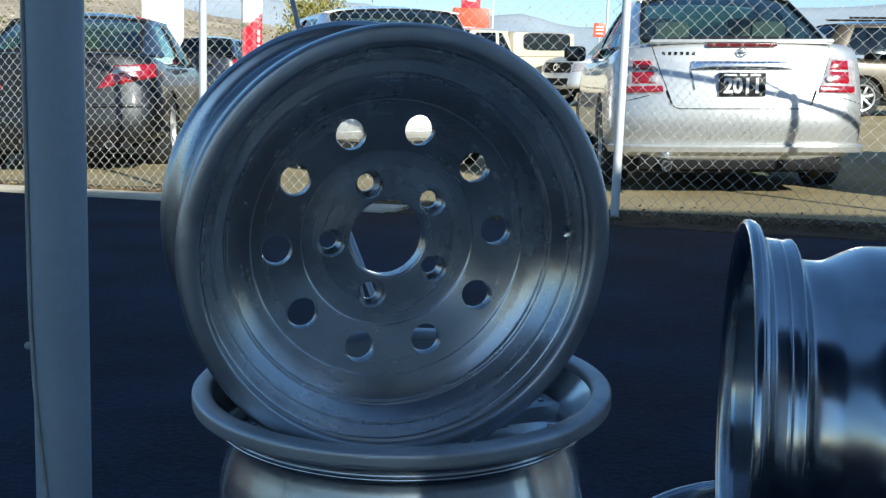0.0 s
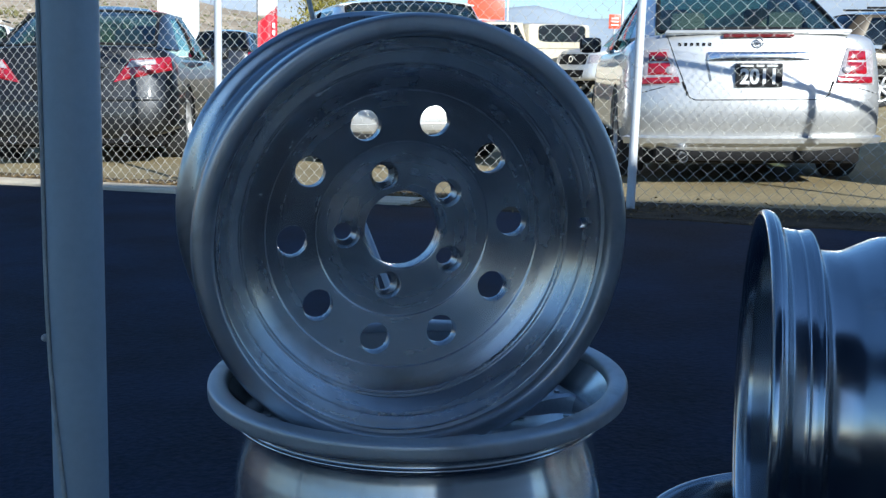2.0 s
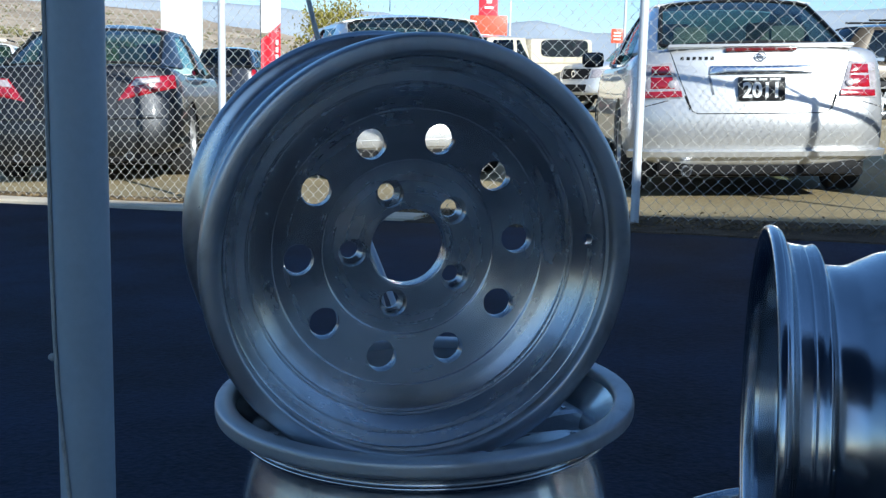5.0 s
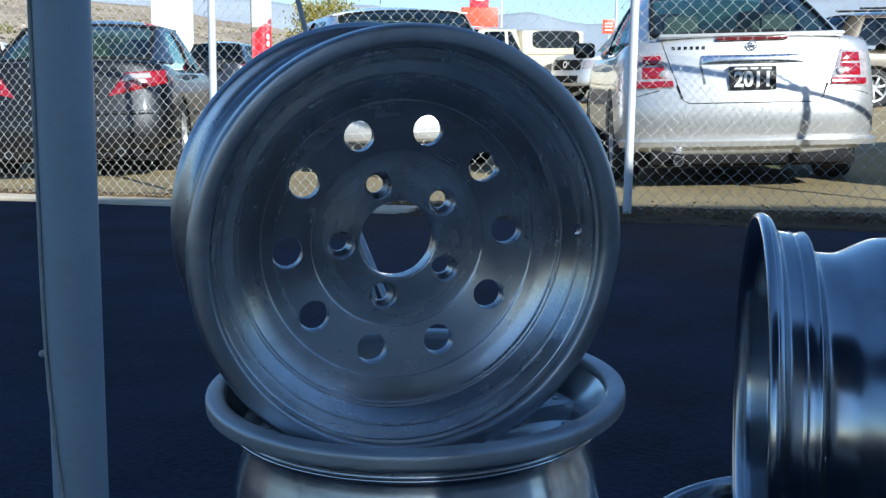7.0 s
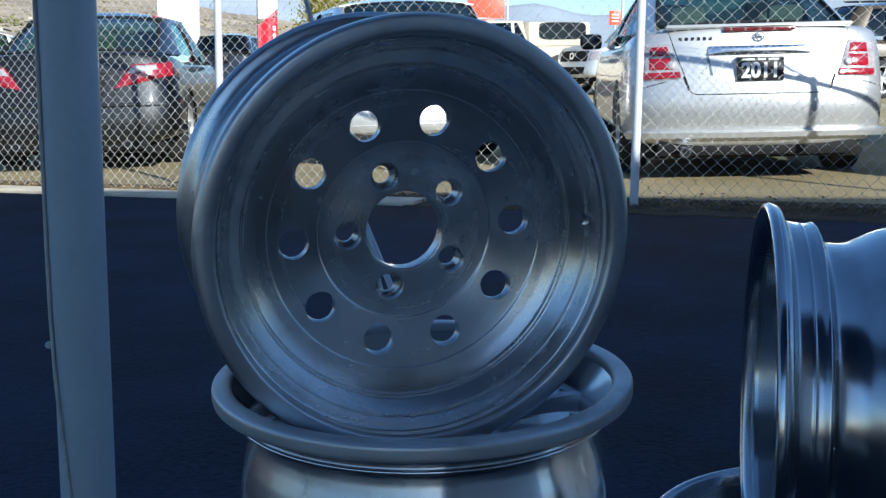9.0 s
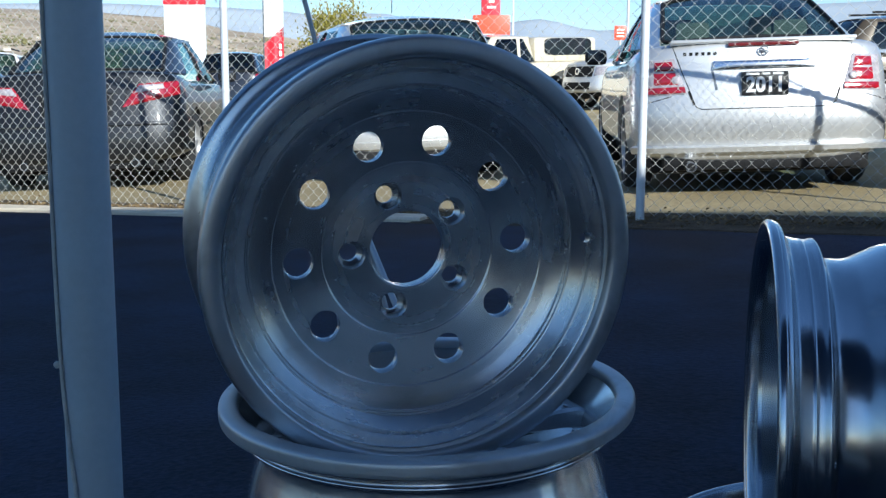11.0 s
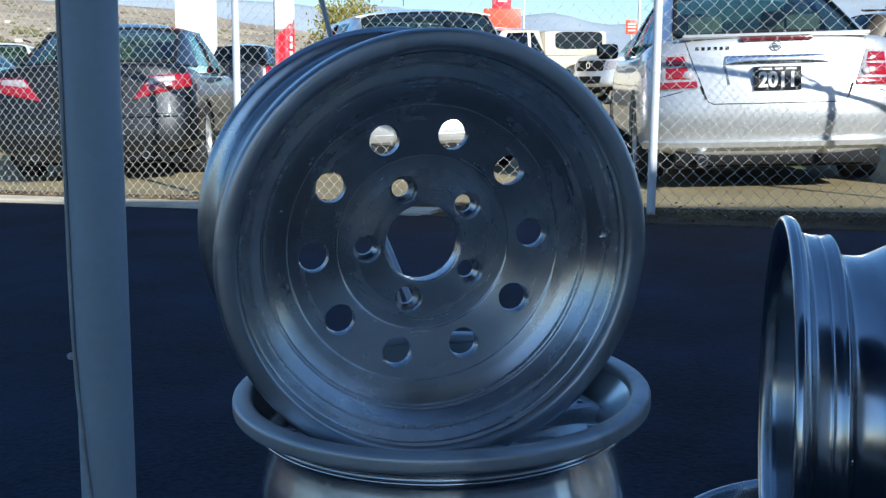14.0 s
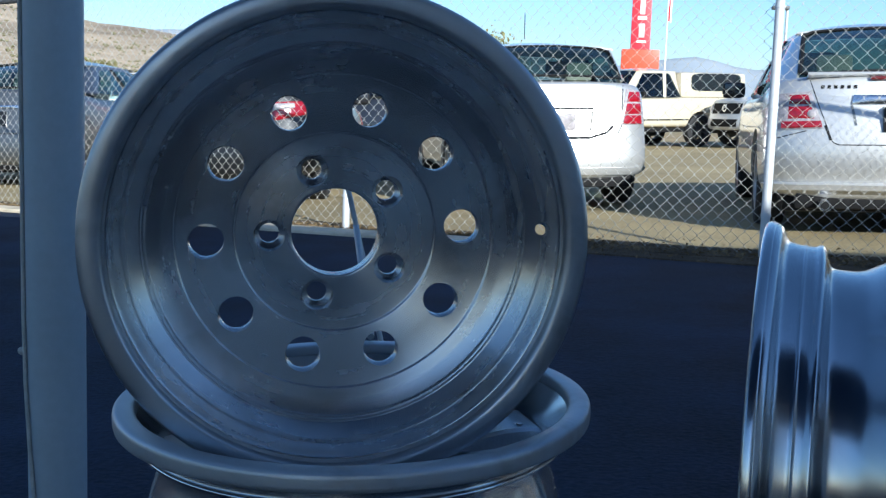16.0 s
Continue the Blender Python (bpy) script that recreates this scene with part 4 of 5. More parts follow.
for s in (-1, 1):
    lamp = skin.decal("tail_lamp", [(s * .515, .715), (s * .790, .705), (s * .785, .940), (s * .595, .955)], CLEAR_LENS, sed, proud=0.008, n=8, dome=0.012, label="clear-edged red tail lamp")
    skin.decal("red_lens", [(s * .592, .868), (s * .722, .866), (s * .718, .928), (s * .610, .932)], RED_LENS, lamp, proud=0.018, dome=0.008, label="red brake lens")
    skin.decal("red_lens", [(s * .575, .776), (s * .728, .774), (s * .724, .856), (s * .590, .858)], RED_LENS, lamp, proud=0.018, dome=0.008, label="red lower lens")
    skin.disc("reversing_lens", s * .588, .806, .026, CLEAR_LENS, lamp, proud=0.026, label="small round clear reversing lens")
    skin.decal("red_lens", [(s * .525, .722), (s * .770, .714), (s * .768, .756), (s * .530, .762)], RED_LENS, lamp, proud=0.018, dome=0.004, label="red reflector strip")
skin.seam("trunk_seam", [(-.600, 1.03), (-.545, .86), (-.485, .70), (-.475, .655), (-.455, .625), (-.42, .610), (.42, .610), (.455, .625), (.475, .655), (.485, .70), (.545, .86), (.600, 1.03)], TRIM, sed, width=0.006)
skin.decal("chrome_bar", [(-.345, .872), (.345, .872), (.335, .928), (-.335, .928)], CHROME, sed, proud=0.014, n=14, m=6, dome=0.012, label="chrome trunk bar")
part("brake_lamp", new_box((0.47, 0.03, 0.024), (0, 0.118, 1.040), 0.006), DARK_LENS, sed, "dark red high brake lamp")
spoiler = bmesh.new()
box(spoiler, (1.24, 0.17, 0.024), (0, 0.200, 1.048), 0.012, Matrix.Rotation(radians(-16), 4, "X"))
part("spoiler", spoiler, SILVER, sed, "thin silver lip spoiler")
plate = part("year_plate", new_box((0.310, 0.05, 0.160), (0.0, 0.060, 0.775), 0.004), PLATE_BLACK, sed, "black plate with a white year on it")
lettering("2011", 0.140, Matrix.Translation((0.0, 0.0335, 0.762)) @ REAR, WHITE_PAINT, plate, "year_digits", stretch=0.92)
for k, (x, w) in enumerate([(-.085, .085), (.005, .05), (.085, .07)]):
    part("caption_bar", new_box((w, 0.003, 0.013), (x, 0.0335, 0.838), 0.0006), WHITE_PAINT, plate)
ring_badge = lathe([(0.032, 0.0), (0.032, 0.006), (0.024, 0.006), (0.024, 0.0)], 28)
bmesh.ops.transform(ring_badge, matrix=Matrix.Translation((0, 0.098, 0.992)) @ REAR, verts=ring_badge.verts)
badge = part("round_badge", ring_badge, CHROME, sed, "round chrome badge")
part("badge_bar", new_box((0.070, 0.006, 0.011), (0, 0.094, 0.992), 0.002), CHROME, badge)
for k in range(6):
    skin.decal("name_bar", [(-.535 + .040 * k, .972), (-.513 + .040 * k, .972), (-.511 + .040 * k, .994), (-.533 + .040 * k, .994)], TRIM, sed, proud=0.003, n=1, deep=0.004)
skin.decal("bumper_lip", [(-.845, .328), (.845, .328), (.850, .362), (-.850, .362)], SILVER, sed, proud=0.045, n=24, m=3, label="silver lower bumper lip")
for s in (-1, 1):
    # Blue-grey line that paints the shading beside the plate recess.
    skin.seam("recess_shade_line", [(s * .345, .865), (s * .330, .80), (s * .318, .735)], STEEL_BLUE, sed, width=0.016, proud=0.003)
    skin.seam("trunk_corner_gap", [(s * .505, .735), (s * .488, .690), (s * .470, .640)], TRIM, sed, width=0.016, proud=0.003)
skin.seam("bumper_seam", [(-.62, .70), (-.75, .665), (-.83, .64)], TRIM, sed, width=0.006)
skin.seam("bumper_seam", [(.62, .70), (.75, .665), (.83, .64)], TRIM, sed, width=0.006)
exhaust(sed, -0.50, 0.222, -0.01)
part("bumper_valance", new_box((1.35, 0.10, 0.10), (0, 0.17, 0.235), 0.03), TRIM, sed)
# Low muffler-like box, added to keep sun off the paving under the tail.
part("muffler_shade_box", new_box((0.95, 0.42, 0.15), (0.10, 0.52, 0.235), 0.05), TRIM, sed)
part("antenna", new_tube((0.12, 1.33, 1.48), (0.18, 1.18, 1.72), 0.004, segs=8), TRIM, sed)

# graphite sedan
gra, body, skin = car("sedan", on_ground(-3.05, 9.52, 4.2) @ Matrix.Scale(0.972, 4), "dark graphite midsize sedan parked tail to the fence", "car", GRAPHITE, (4.80, 1.82, 1.47),
                      sedan_spec(top=ramp([(0.0, 1.04), (0.12, 1.05), (0.6, 1.03), (1.2, 0.97), (3.0, 0.95), (3.6, 0.95), (4.3, 0.82), (4.7, 0.70)]), axles=(1.05, 3.83), belt_rear=0.50, belt_front=3.5, roof_rear=1.35, roof_front=2.6, z_belt_rear=1.04, z_belt_front=0.95, roof_w=0.72, side_rear=1.02), group="parked cars")
for s in (-1, 1):
    lamp = skin.decal("tail_lamp", [(s * .395, .735), (s * .865, .835), (s * .850, .950), (s * .540, .935)], RED_LENS, gra, proud=0.008, n=10, dome=0.014, label="red wedge tail lamp")
    skin.decal("clear_lens", [(s * .500, .855), (s * .745, .885), (s * .735, .928), (s * .545, .922)], CLEAR_LENS, lamp, proud=0.022, dome=0.004, label="clear reversing lens")
    exhaust(gra, s * 0.48, 0.25, 0.03)
skin.seam("trunk_seam", [(-.47, 1.0), (-.40, .74), (-.36, .60), (.36, .60), (.40, .74), (.47, 1.0)], TRIM, gra, width=0.010)
skin.decal("trunk_bar", [(-.36, .862), (.36, .862), (.35, .90), (-.35, .90)], GRAPHITE, gra, proud=0.022, n=12, m=4, dome=0.006)
skin.decal("plate_recess", [(-.30, .665), (.30, .665), (.32, .845), (-.32, .845)], TRIM, gra, proud=0.002, n=8)
skin.decal("dealer_plate", [(-.165, .668), (.165, .668), (.165, .825), (-.165, .825)], GRAPHITE, gra, proud=0.012, n=6, label="dark blank dealer plate")
ring_badge = lathe([(0.052, 0.0), (0.052, 0.008), (0.040, 0.008), (0.040, 0.0)], 28)
bmesh.ops.transform(ring_badge, matrix=Matrix.Translation((0, 0.098, 0.955)) @ REAR @ Matrix.Diagonal((1.3, 0.9, 1, 1)), verts=ring_badge.verts)
part("oval_badge", ring_badge, CHROME, gra, "oval chrome badge")
skin.decal("bumper_ledge", [(-.80, .575), (.80, .575), (.80, .605), (-.80, .605)], GRAPHITE, gra, proud=0.016, n=18, m=3, dome=0.006)
# White sliver painted for the glint beside the plate.
skin.decal("plate_glint", [(-.205, .68), (-.175, .68), (-.190, .82), (-.225, .82)], WHITE_PAINT, gra, proud=0.014, n=2, label="white painted glint at the plate's left edge")
part("bumper_valance", new_box((1.3, 0.10, 0.10), (0, 0.12, 0.25), 0.03), TRIM, gra)

# grey-blue sedan
alt, body, skin = car("sedan", on_ground(-6.192, 11.54, 2.9), "grey-blue midsize sedan parked tail to the fence", "car", STEEL_BLUE, (4.82, 1.80, 1.46),
                      sedan_spec(axles=(1.05, 3.82), belt_rear=0.46, belt_front=3.5, roof_rear=1.35, roof_front=2.6, side_rear=0.95), group="parked cars")
for s in (-1, 1):
    lamp = skin.decal("tail_lamp", [(s * .52, .715), (s * .80, .72), (s * .83, .93), (s * .63, .955)], CLEAR_LENS, alt, proud=0.008, n=8, dome=0.014, label="clear tail lamp with red core")
    skin.disc("red_lens", s * .695, .795, .072, RED_LENS, lamp, proud=0.022, bore=0.045, label="red ring-shaped brake lens")
    skin.disc("clear_lens", s * .695, .795, .040, CLEAR_LENS, lamp, proud=0.022, label="round clear reversing lens")
    skin.decal("amber_lens", [(s * .64, .875), (s * .76, .872), (s * .785, .925), (s * .66, .94)], AMBER_LENS, lamp, proud=0.022, dome=0.004, label="amber lens")
    exhaust(alt, s * 0.55, 0.25, 0.03)
skin.seam("trunk_seam", [(-.60, 1.0), (-.52, .70), (-.42, .59), (.42, .59), (.52, .70), (.60, 1.0)], TRIM, alt, width=0.010)
skin.decal("chrome_bar", [(-.30, .862), (.30, .862), (.29, .892), (-.29, .892)], CHROME, alt, proud=0.016, n=12, m=4, dome=0.006, label="chrome trunk bar")
skin.decal("dealer_plate", [(-.165, .668), (.165, .668), (.165, .825), (-.165, .825)], GRAPHITE, alt, proud=0.012, n=6, label="dark dealer plate")
# The plate's left-hand glint, painted white here too.
skin.decal("plate_glint", [(-.205, .68), (-.175, .68), (-.190, .82), (-.225, .82)], WHITE_PAINT, alt, proud=0.014, n=2, label="white painted glint at the plate's left edge")
part("bumper_valance", new_box((1.3, 0.10, 0.10), (0, 0.12, 0.25), 0.03), TRIM, alt)

part("red_tag", new_box((0.09, 0.01, 0.09), (0.02, 0.93, 1.18), 0.003), RED_LENS, alt, "small red tag behind the rear window")

# another sedan beside the silver one, seen by the shade that it throws on the paving
nxt, body, skin = car("sedan", on_ground(4.85, 6.15, -5.0), "dark blue sedan parked next to the silver one", "car", DARK_BLUE, (4.6, 1.78, 1.46), sedan_spec(), group="parked cars")
for s in (-1, 1):
    skin.decal("tail_lamp", [(s * .50, .74), (s * .82, .74), (s * .82, .92), (s * .58, .93)], RED_LENS, nxt, proud=0.01, n=8, dome=0.014)
skin.seam("trunk_seam", [(-.56, 1.0), (-.46, .62), (.46, .62), (.56, 1.0)], TRIM, nxt, width=0.010)

# silver hatchback beyond the fence
def suv_spec(**more):
    s = dict(top=ramp([(0.0, 1.16), (0.3, 1.15), (1.0, 1.06), (3.0, 1.02), (3.4, 1.05), (4.0, 0.98), (4.5, 0.80)]),
             rear=ramp([(0.25, 0.03), (0.42, 0.0), (0.60, 0.0), (0.70, 0.06), (1.0, 0.10), (1.16, 0.15)]),
             front=ramp([(0.2, 0.05), (0.5, 0.0), (0.75, 0.08), (1.0, 0.3)]), axles=(0.92, 3.60), belt_rear=0.22, belt_front=3.25, roof_rear=0.62, roof_front=2.55,
             z_belt_rear=1.17, z_belt_front=1.04, side_rear=0.55, rear_glass_w=0.82, roof_w=0.70, tyre=0.35, bottom=0.28)
    s.update(more)
    return s


suv, body, skin = car("hatchback_car", on_ground(-0.045, 9.48, 14.0) @ Matrix.Scale(0.93, 4), "silver hatchback car parked tail to the fence", "car", SILVER, (4.5, 1.80, 1.57), suv_spec(cloth=SEAT_CLOTH, roof_w=0.72, rear_glass_w=0.72, crown=0.10, glass=MID_GLASS, seal=0.012, side_rear=0.80), group="parked cars")
for s in (-1, 1):
    lamp = skin.decal("tail_lamp", [(s * .58, .77), (s * .845, .77), (s * .835, 1.07), (s * .67, 1.09)], CLEAR_LENS, suv, proud=0.008, n=8, dome=0.012, label="clear-edged red tail lamp")
    for z0, z1 in ((.775, .85), (.86, .955), (.97, 1.06)):
        skin.decal("red_lens", [(s * (.610 + (z0 - .77) * .25), z0), (s * .80, z0), (s * .795, z1), (s * (.615 + (z1 - .77) * .25), z1)], RED_LENS, lamp, proud=0.02, dome=0.005, label="red lamp lens")
skin.seam("hatch_seam", [(-.64, 1.12), (-.60, .75), (-.52, .62), (.52, .62), (.60, .75), (.64, 1.12)], TRIM, suv, width=0.010)
skin.decal("plate_recess", [(-.30, .70), (.30, .70), (.34, .91), (-.34, .91)], SILVER, suv, proud=0.006, n=8)
# Black lines paint the shade round the plate recess and below it.
for s in (-1, 1):
    skin.seam("recess_shade_line", [(s * .34, .915), (s * .30, .70)], TRIM, suv, width=0.014, proud=0.010)
skin.seam("recess_shade_line", [(-.34, .915), (.34, .915)], TRIM, suv, width=0.018, proud=0.010)
skin.seam("recess_shade_line", [(-.46, .700), (-.30, .655), (.30, .655), (.46, .700), (.52, .76)], TRIM, suv, width=0.022, proud=0.008)
part("dealer_plate", new_box((0.34, 0.05, 0.15), (0, 0.060, 0.80), 0.004), CLEAR_LENS, suv, "blank pale dealer plate")
skin.decal("bumper_lip", [(-.845, .33), (.845, .33), (.85, .39), (-.85, .39)], SILVER, suv, proud=0.014, n=20, m=3)
part("bumper_valance", new_box((1.4, 0.10, 0.12), (0, 0.13, 0.27), 0.03), TRIM, suv)
part("antenna", new_tube((-0.12, 1.0, 1.58), (-0.14, 0.86, 1.82), 0.004, segs=8), TRIM, suv)

# dark sedan further along the row
drk, body, skin = car("sedan", on_ground(-9.35, 13.85, 5.0), "dark blue sedan at the end of the parked row", "car", DARK_BLUE, (4.7, 1.78, 1.45), sedan_spec(axles=(1.0, 3.72), belt_front=3.4, roof_front=2.55), group="parked cars")
for s in (-1, 1):
    skin.decal("tail_lamp", [(s * .50, .74), (s * .82, .74), (s * .82, .92), (s * .58, .93)], RED_LENS, drk, proud=0.01, n=8, dome=0.014)
skin.seam("trunk_seam", [(-.56, 1.0), (-.46, .62), (.46, .62), (.56, 1.0)], TRIM, drk, width=0.010)

# black and white cars on the far row
blk, body, skin = car("sport_utility_car", on_ground(-5.6, 30.0, 0), "black sport utility car on the far row", "car", BLACK_PAINT, (4.62, 1.85, 1.72), suv_spec(glass=DARK_GLASS), group="far row of cars")
for s in (-1, 1):
    skin.decal("tail_lamp", [(s * .72, .80), (s * .86, .80), (s * .86, 1.08), (s * .74, 1.09)], RED_LENS, blk, proud=0.012, n=6, dome=0.012)
wht, body, skin = car("sport_utility_car", on_ground(-10.2, 25.5, 15), "white sport utility car with a roof rack", "car", WHITE_PAINT, (4.6, 1.85, 1.74), suv_spec(), group="far row of cars")
for s in (-1, 1):
    part("roof_rail", new_tube((s * .55, .8, 1.78), (s * .55, 2.5, 1.78), 0.02, segs=8), TRIM, wht)

# cream pickup truck with a canopy on its bed
pick, body, skin = car("pickup_truck", on_ground(3.42, 28.3, 127), "cream pickup truck with a matching bed canopy", "truck", CREAM, (5.3, 1.84, 1.80),
                       suv_spec(top=ramp([(0.0, 1.14), (2.0, 1.14), (3.0, 1.12), (3.9, 1.12), (4.6, 1.04), (5.2, 0.92)]), axles=(1.55, 4.45), belt_rear=2.06, belt_front=3.75, roof_rear=2.09, roof_front=3.20,
                                z_belt_rear=1.15, z_belt_front=1.13, side_rear=2.02, b_pillar=2.52, bottom=0.42, tyre=0.37, glass=DARK_GLASS, squash=1.2, rim=DARK_STEEL, pillar=CREAM), group="far row of cars")
can = part("canopy", new_box((1.60, 2.02, 0.60), (0, 1.05, 1.41), 0.12), CREAM, pick, "cream fibreglass canopy")
for s in (-1, 1):
    pane = [(s * .803 + .012 * e, 1.00 + 0.76 * math.copysign(abs(math.cos(a)) ** .35, math.cos(a)), 1.475 + 0.20 * math.copysign(abs(math.sin(a)) ** .35, math.sin(a))) for e in (-1, 1) for a in [(k + .5) * math.pi / 12 for k in range(24)]]
    bm = bmesh.new()
    vs = [bm.verts.new(p) for p in pane]
    bm.faces.new(vs[:24]), bm.faces.new(vs[24:])
    for k in range(24):
        bm.faces.new((vs[k], vs[(k + 1) % 24], vs[24 + (k + 1) % 24], vs[24 + k]))
    part("canopy_window", bm, BLACK_PAINT, can, "dark canopy side window with round corners", smooth=False)
    skin.seam("body_line", [(0.1, .62), (2.0, .62), (3.5, .62), (5.0, .62)], TRIM, pick, "left" if s < 0 else "right", 0.03, 0.006)

# pale pickup that faces the fence
fac, body, skin = car("pickup_truck", on_ground(7.50, 28.1, 120), "silver pickup truck parked nose towards the fence", "truck", PALE_SILVER, (5.1, 1.85, 1.80),
                      suv_spec(top=ramp([(0.0, 1.06), (2.0, 1.06), (3.0, 1.04), (3.7, 1.16), (4.4, 1.13), (5.0, 1.04)]), front=ramp([(0.3, 0.03), (0.55, 0.0), (0.75, 0.08), (1.0, 0.14)]), axles=(1.2, 4.2), belt_rear=1.6, belt_front=3.65,
                               roof_rear=1.75, roof_front=3.0, z_belt_rear=1.06, z_belt_front=1.07, bottom=0.38, tyre=0.37, squash=1.2), group="far row of cars")
skin.decal("grille", [(-.48, .74), (.48, .74), (.50, .97), (-.50, .97)], TRIM, fac, way="front", proud=0.01, n=10)
badge = lathe([(0.075, 0.0), (0.075, 0.03), (0.05, 0.03), (0.05, 0.0)], 20)
bmesh.ops.transform(badge, matrix=Matrix.Translation((0, 5.05, 0.86)) @ REAR, verts=badge.verts)
part("round_badge", badge, CHROME, fac)
skin.decal("lower_grille", [(-.45, .46), (.45, .46), (.47, .62), (-.47, .62)], TRIM, fac, way="front", proud=0.008, n=10)
for s in (-1, 1):
    skin.decal("headlamp", [(s * .54, .76), (s * .78, .78), (s * .80, .96), (s * .55, .95)], CLEAR_LENS, fac, way="front", proud=0.01, n=6, dome=0.01)

# tan utility car at the far end
tan, body, skin = car("sport_utility_car", on_ground(7.15, 21.4, -88), "tan sport utility car with a roof rack", "car", TAN_PAINT, (4.7, 1.86, 1.76), suv_spec(axles=(0.98, 3.72), glass=DARK_GLASS), group="far row of cars")
for s in (-1, 1):
    part("roof_rail", new_tube((s * .55, .8, 1.80), (s * .55, 2.5, 1.80), 0.02, segs=8), TRIM, tan)
    skin.decal("tail_lamp", [(s * .68, .80), (s * .87, .80), (s * .87, 1.10), (s * .72, 1.11)], RED_LENS, tan, proud=0.012, n=6, dome=0.012)


# ---- signs, poles and banners ----
def at_ground(x, y):
    return Matrix.Translation((x, y, ground_z(x, y)))


sg = thing("pylon_sign", at_ground(-13.35, 60.0), "tall white pylon sign with a red panel", "sign")
part("pylon", new_box((2.10, 0.5, 4.9), (0, 0, 2.45), 0.05), WHITE_PAINT, sg)
pan = part("red_panel", new_box((2.16, 0.6, 2.5), (0, -0.02, 6.12), 0.10), RED_PAINT, sg, "red rounded panel")
for x in (-0.47, 0.47):
    part("mark_side", new_box((0.12, 0.06, 1.02), (x, -0.34, 6.42), 0.03), WHITE_PAINT, pan)
for z in (5.95, 6.89):
    part("mark_bar", new_box((1.06, 0.06, 0.12), (0, -0.34, z), 0.03), WHITE_PAINT, pan)
part("mark_core", new_box((0.34, 0.06, 0.62), (0, -0.34, 6.42), 0.05), WHITE_PAINT, pan)
part("name_bar", new_box((1.44, 0.06, 0.17), (0, -0.34, 5.50), 0.02), WHITE_PAINT, pan)

sg = thing("pylon_sign", at_ground(1.70, 38.0), "orange-red pylon sign with a wide base", "sign")
part("pylon", new_box((0.62, 0.4, 6.0), (0.0, 0, 3.0), 0.03), RED_PAINT, sg, "red pylon")
part("top_panel", new_box((1.25, 0.5, 1.5), (0.05, 0, 5.62), 0.05), ORANGE_PAINT, sg, "orange top panel")
part("base_panel", new_box((1.22, 0.6, 0.95), (0.02, -0.05, 2.33), 0.03), ORANGE_PAINT, sg, "orange base panel")
for z, h, w in ((4.25, 0.62, 0.16), (3.82, 0.12, 0.30), (3.42, 0.44, 0.18), (3.06, 0.08, 0.30)):
    part("writing_bar", new_box((w, 0.03, h), (0.02, -0.215, z), 0.01), WHITE_PAINT, sg)
part("writing_bar", new_box((0.34, 0.03, 0.18), (-0.12, -0.365, 2.10), 0.01), WHITE_PAINT, sg)
part("writing_bar", new_box((0.66, 0.03, 0.05), (0.05, -0.265, 5.12), 0.01), WHITE_PAINT, sg)
part("writing_bar", new_box((0.50, 0.03, 0.30), (0.05, -0.265, 5.45), 0.01), WHITE_PAINT, sg)

ban = thing("feather_banner", at_ground(-4.35, 30.0), "white and red feather banner on a thin pole", "banner")
part("pole", new_tube((-0.27, 0, 0), (-0.27, 0, 3.2), 0.018, segs=8), DARK_STEEL, ban)


def cloth(w, z0, z1, slant, n=10):
    bm = bmesh.new()
    lay = []
    for off in (0.0, 0.006):
        rows = []
        for i in range(n + 1):
            x = -0.25 + w * i / n
            y = 0.04 * math.sin(i * 0.9) + off
            rows.append((bm.verts.new((x, y, z0)), bm.verts.new((x, y, z1 + slant * (i / n - 0.5)))))
        lay.append(rows)
    for rows in lay:
        for a, b in zip(rows, rows[1:]):
            bm.faces.new((a[0], b[0], b[1], a[1]))
    for k in (0, n):
        a, b = lay[0][k], lay[1][k]
        bm.faces.new((a[0], a[1], b[1], b[0]))
    return bm


part("white_cloth", cloth(0.50, 2.05, 3.05, -0.1), WHITE_PAINT, ban)
part("red_cloth", cloth(0.50, 0.5, 2.08, 0.45), RED_PAINT, ban, "red lower cloth")
for k in range(4):
    part("writing_bar", new_box((0.07, 0.02, 0.13), (0.17, -0.06, 1.22 + 0.19 * k), 0.005), WHITE_PAINT, ban)

lp = thing("street_lamp", at_ground(-4.71, 32.7), "slender lot lamp with a round head", "lamp")
part("pole", new_tube((0, 0, 0), (0, 0, 4.35), 0.026, segs=10, r2=0.016), DARK_STEEL, lp)
part("lamp_head", lathe([(0.02, 4.35), (0.10, 4.38), (0.12, 4.46), (0.10, 4.50), (0.03, 4.52)], 16), WHITE_PAINT, lp)
lp = thing("street_lamp", at_ground(8.4, 52.7), "lot lamp with a flat box head", "lamp")
part("pole", new_tube((0.3, 0, 0), (0.3, 0, 5.35), 0.06, segs=10), GALVANISED, lp)
part("lamp_head", new_box((0.75, 0.4, 0.16), (0, 0, 5.40), 0.03), DARK_STEEL, lp)
fl = thing("flagpole", at_ground(4.9, 76.0), "white flagpole with a furled flag", "flagpole")
part("pole", new_tube((0, 0, 0), (0, 0, 8.4), 0.07, segs=10, r2=0.04), WHITE_PAINT, fl)
part("flag", new_box((0.20, 0.05, 1.5), (0.15, 0, 7.4), 0.02, Matrix.Rotation(radians(4), 4, "Y")), RED_PAINT, fl, "furled red and white flag")
part("flag_stripe", new_box((0.10, 0.06, 1.5), (0.20, -0.01, 7.3), 0.02), WHITE_PAINT, fl)
sm = thing("small_sign", at_ground(6.5, 41.0), "small red and white sign on a post", "sign")
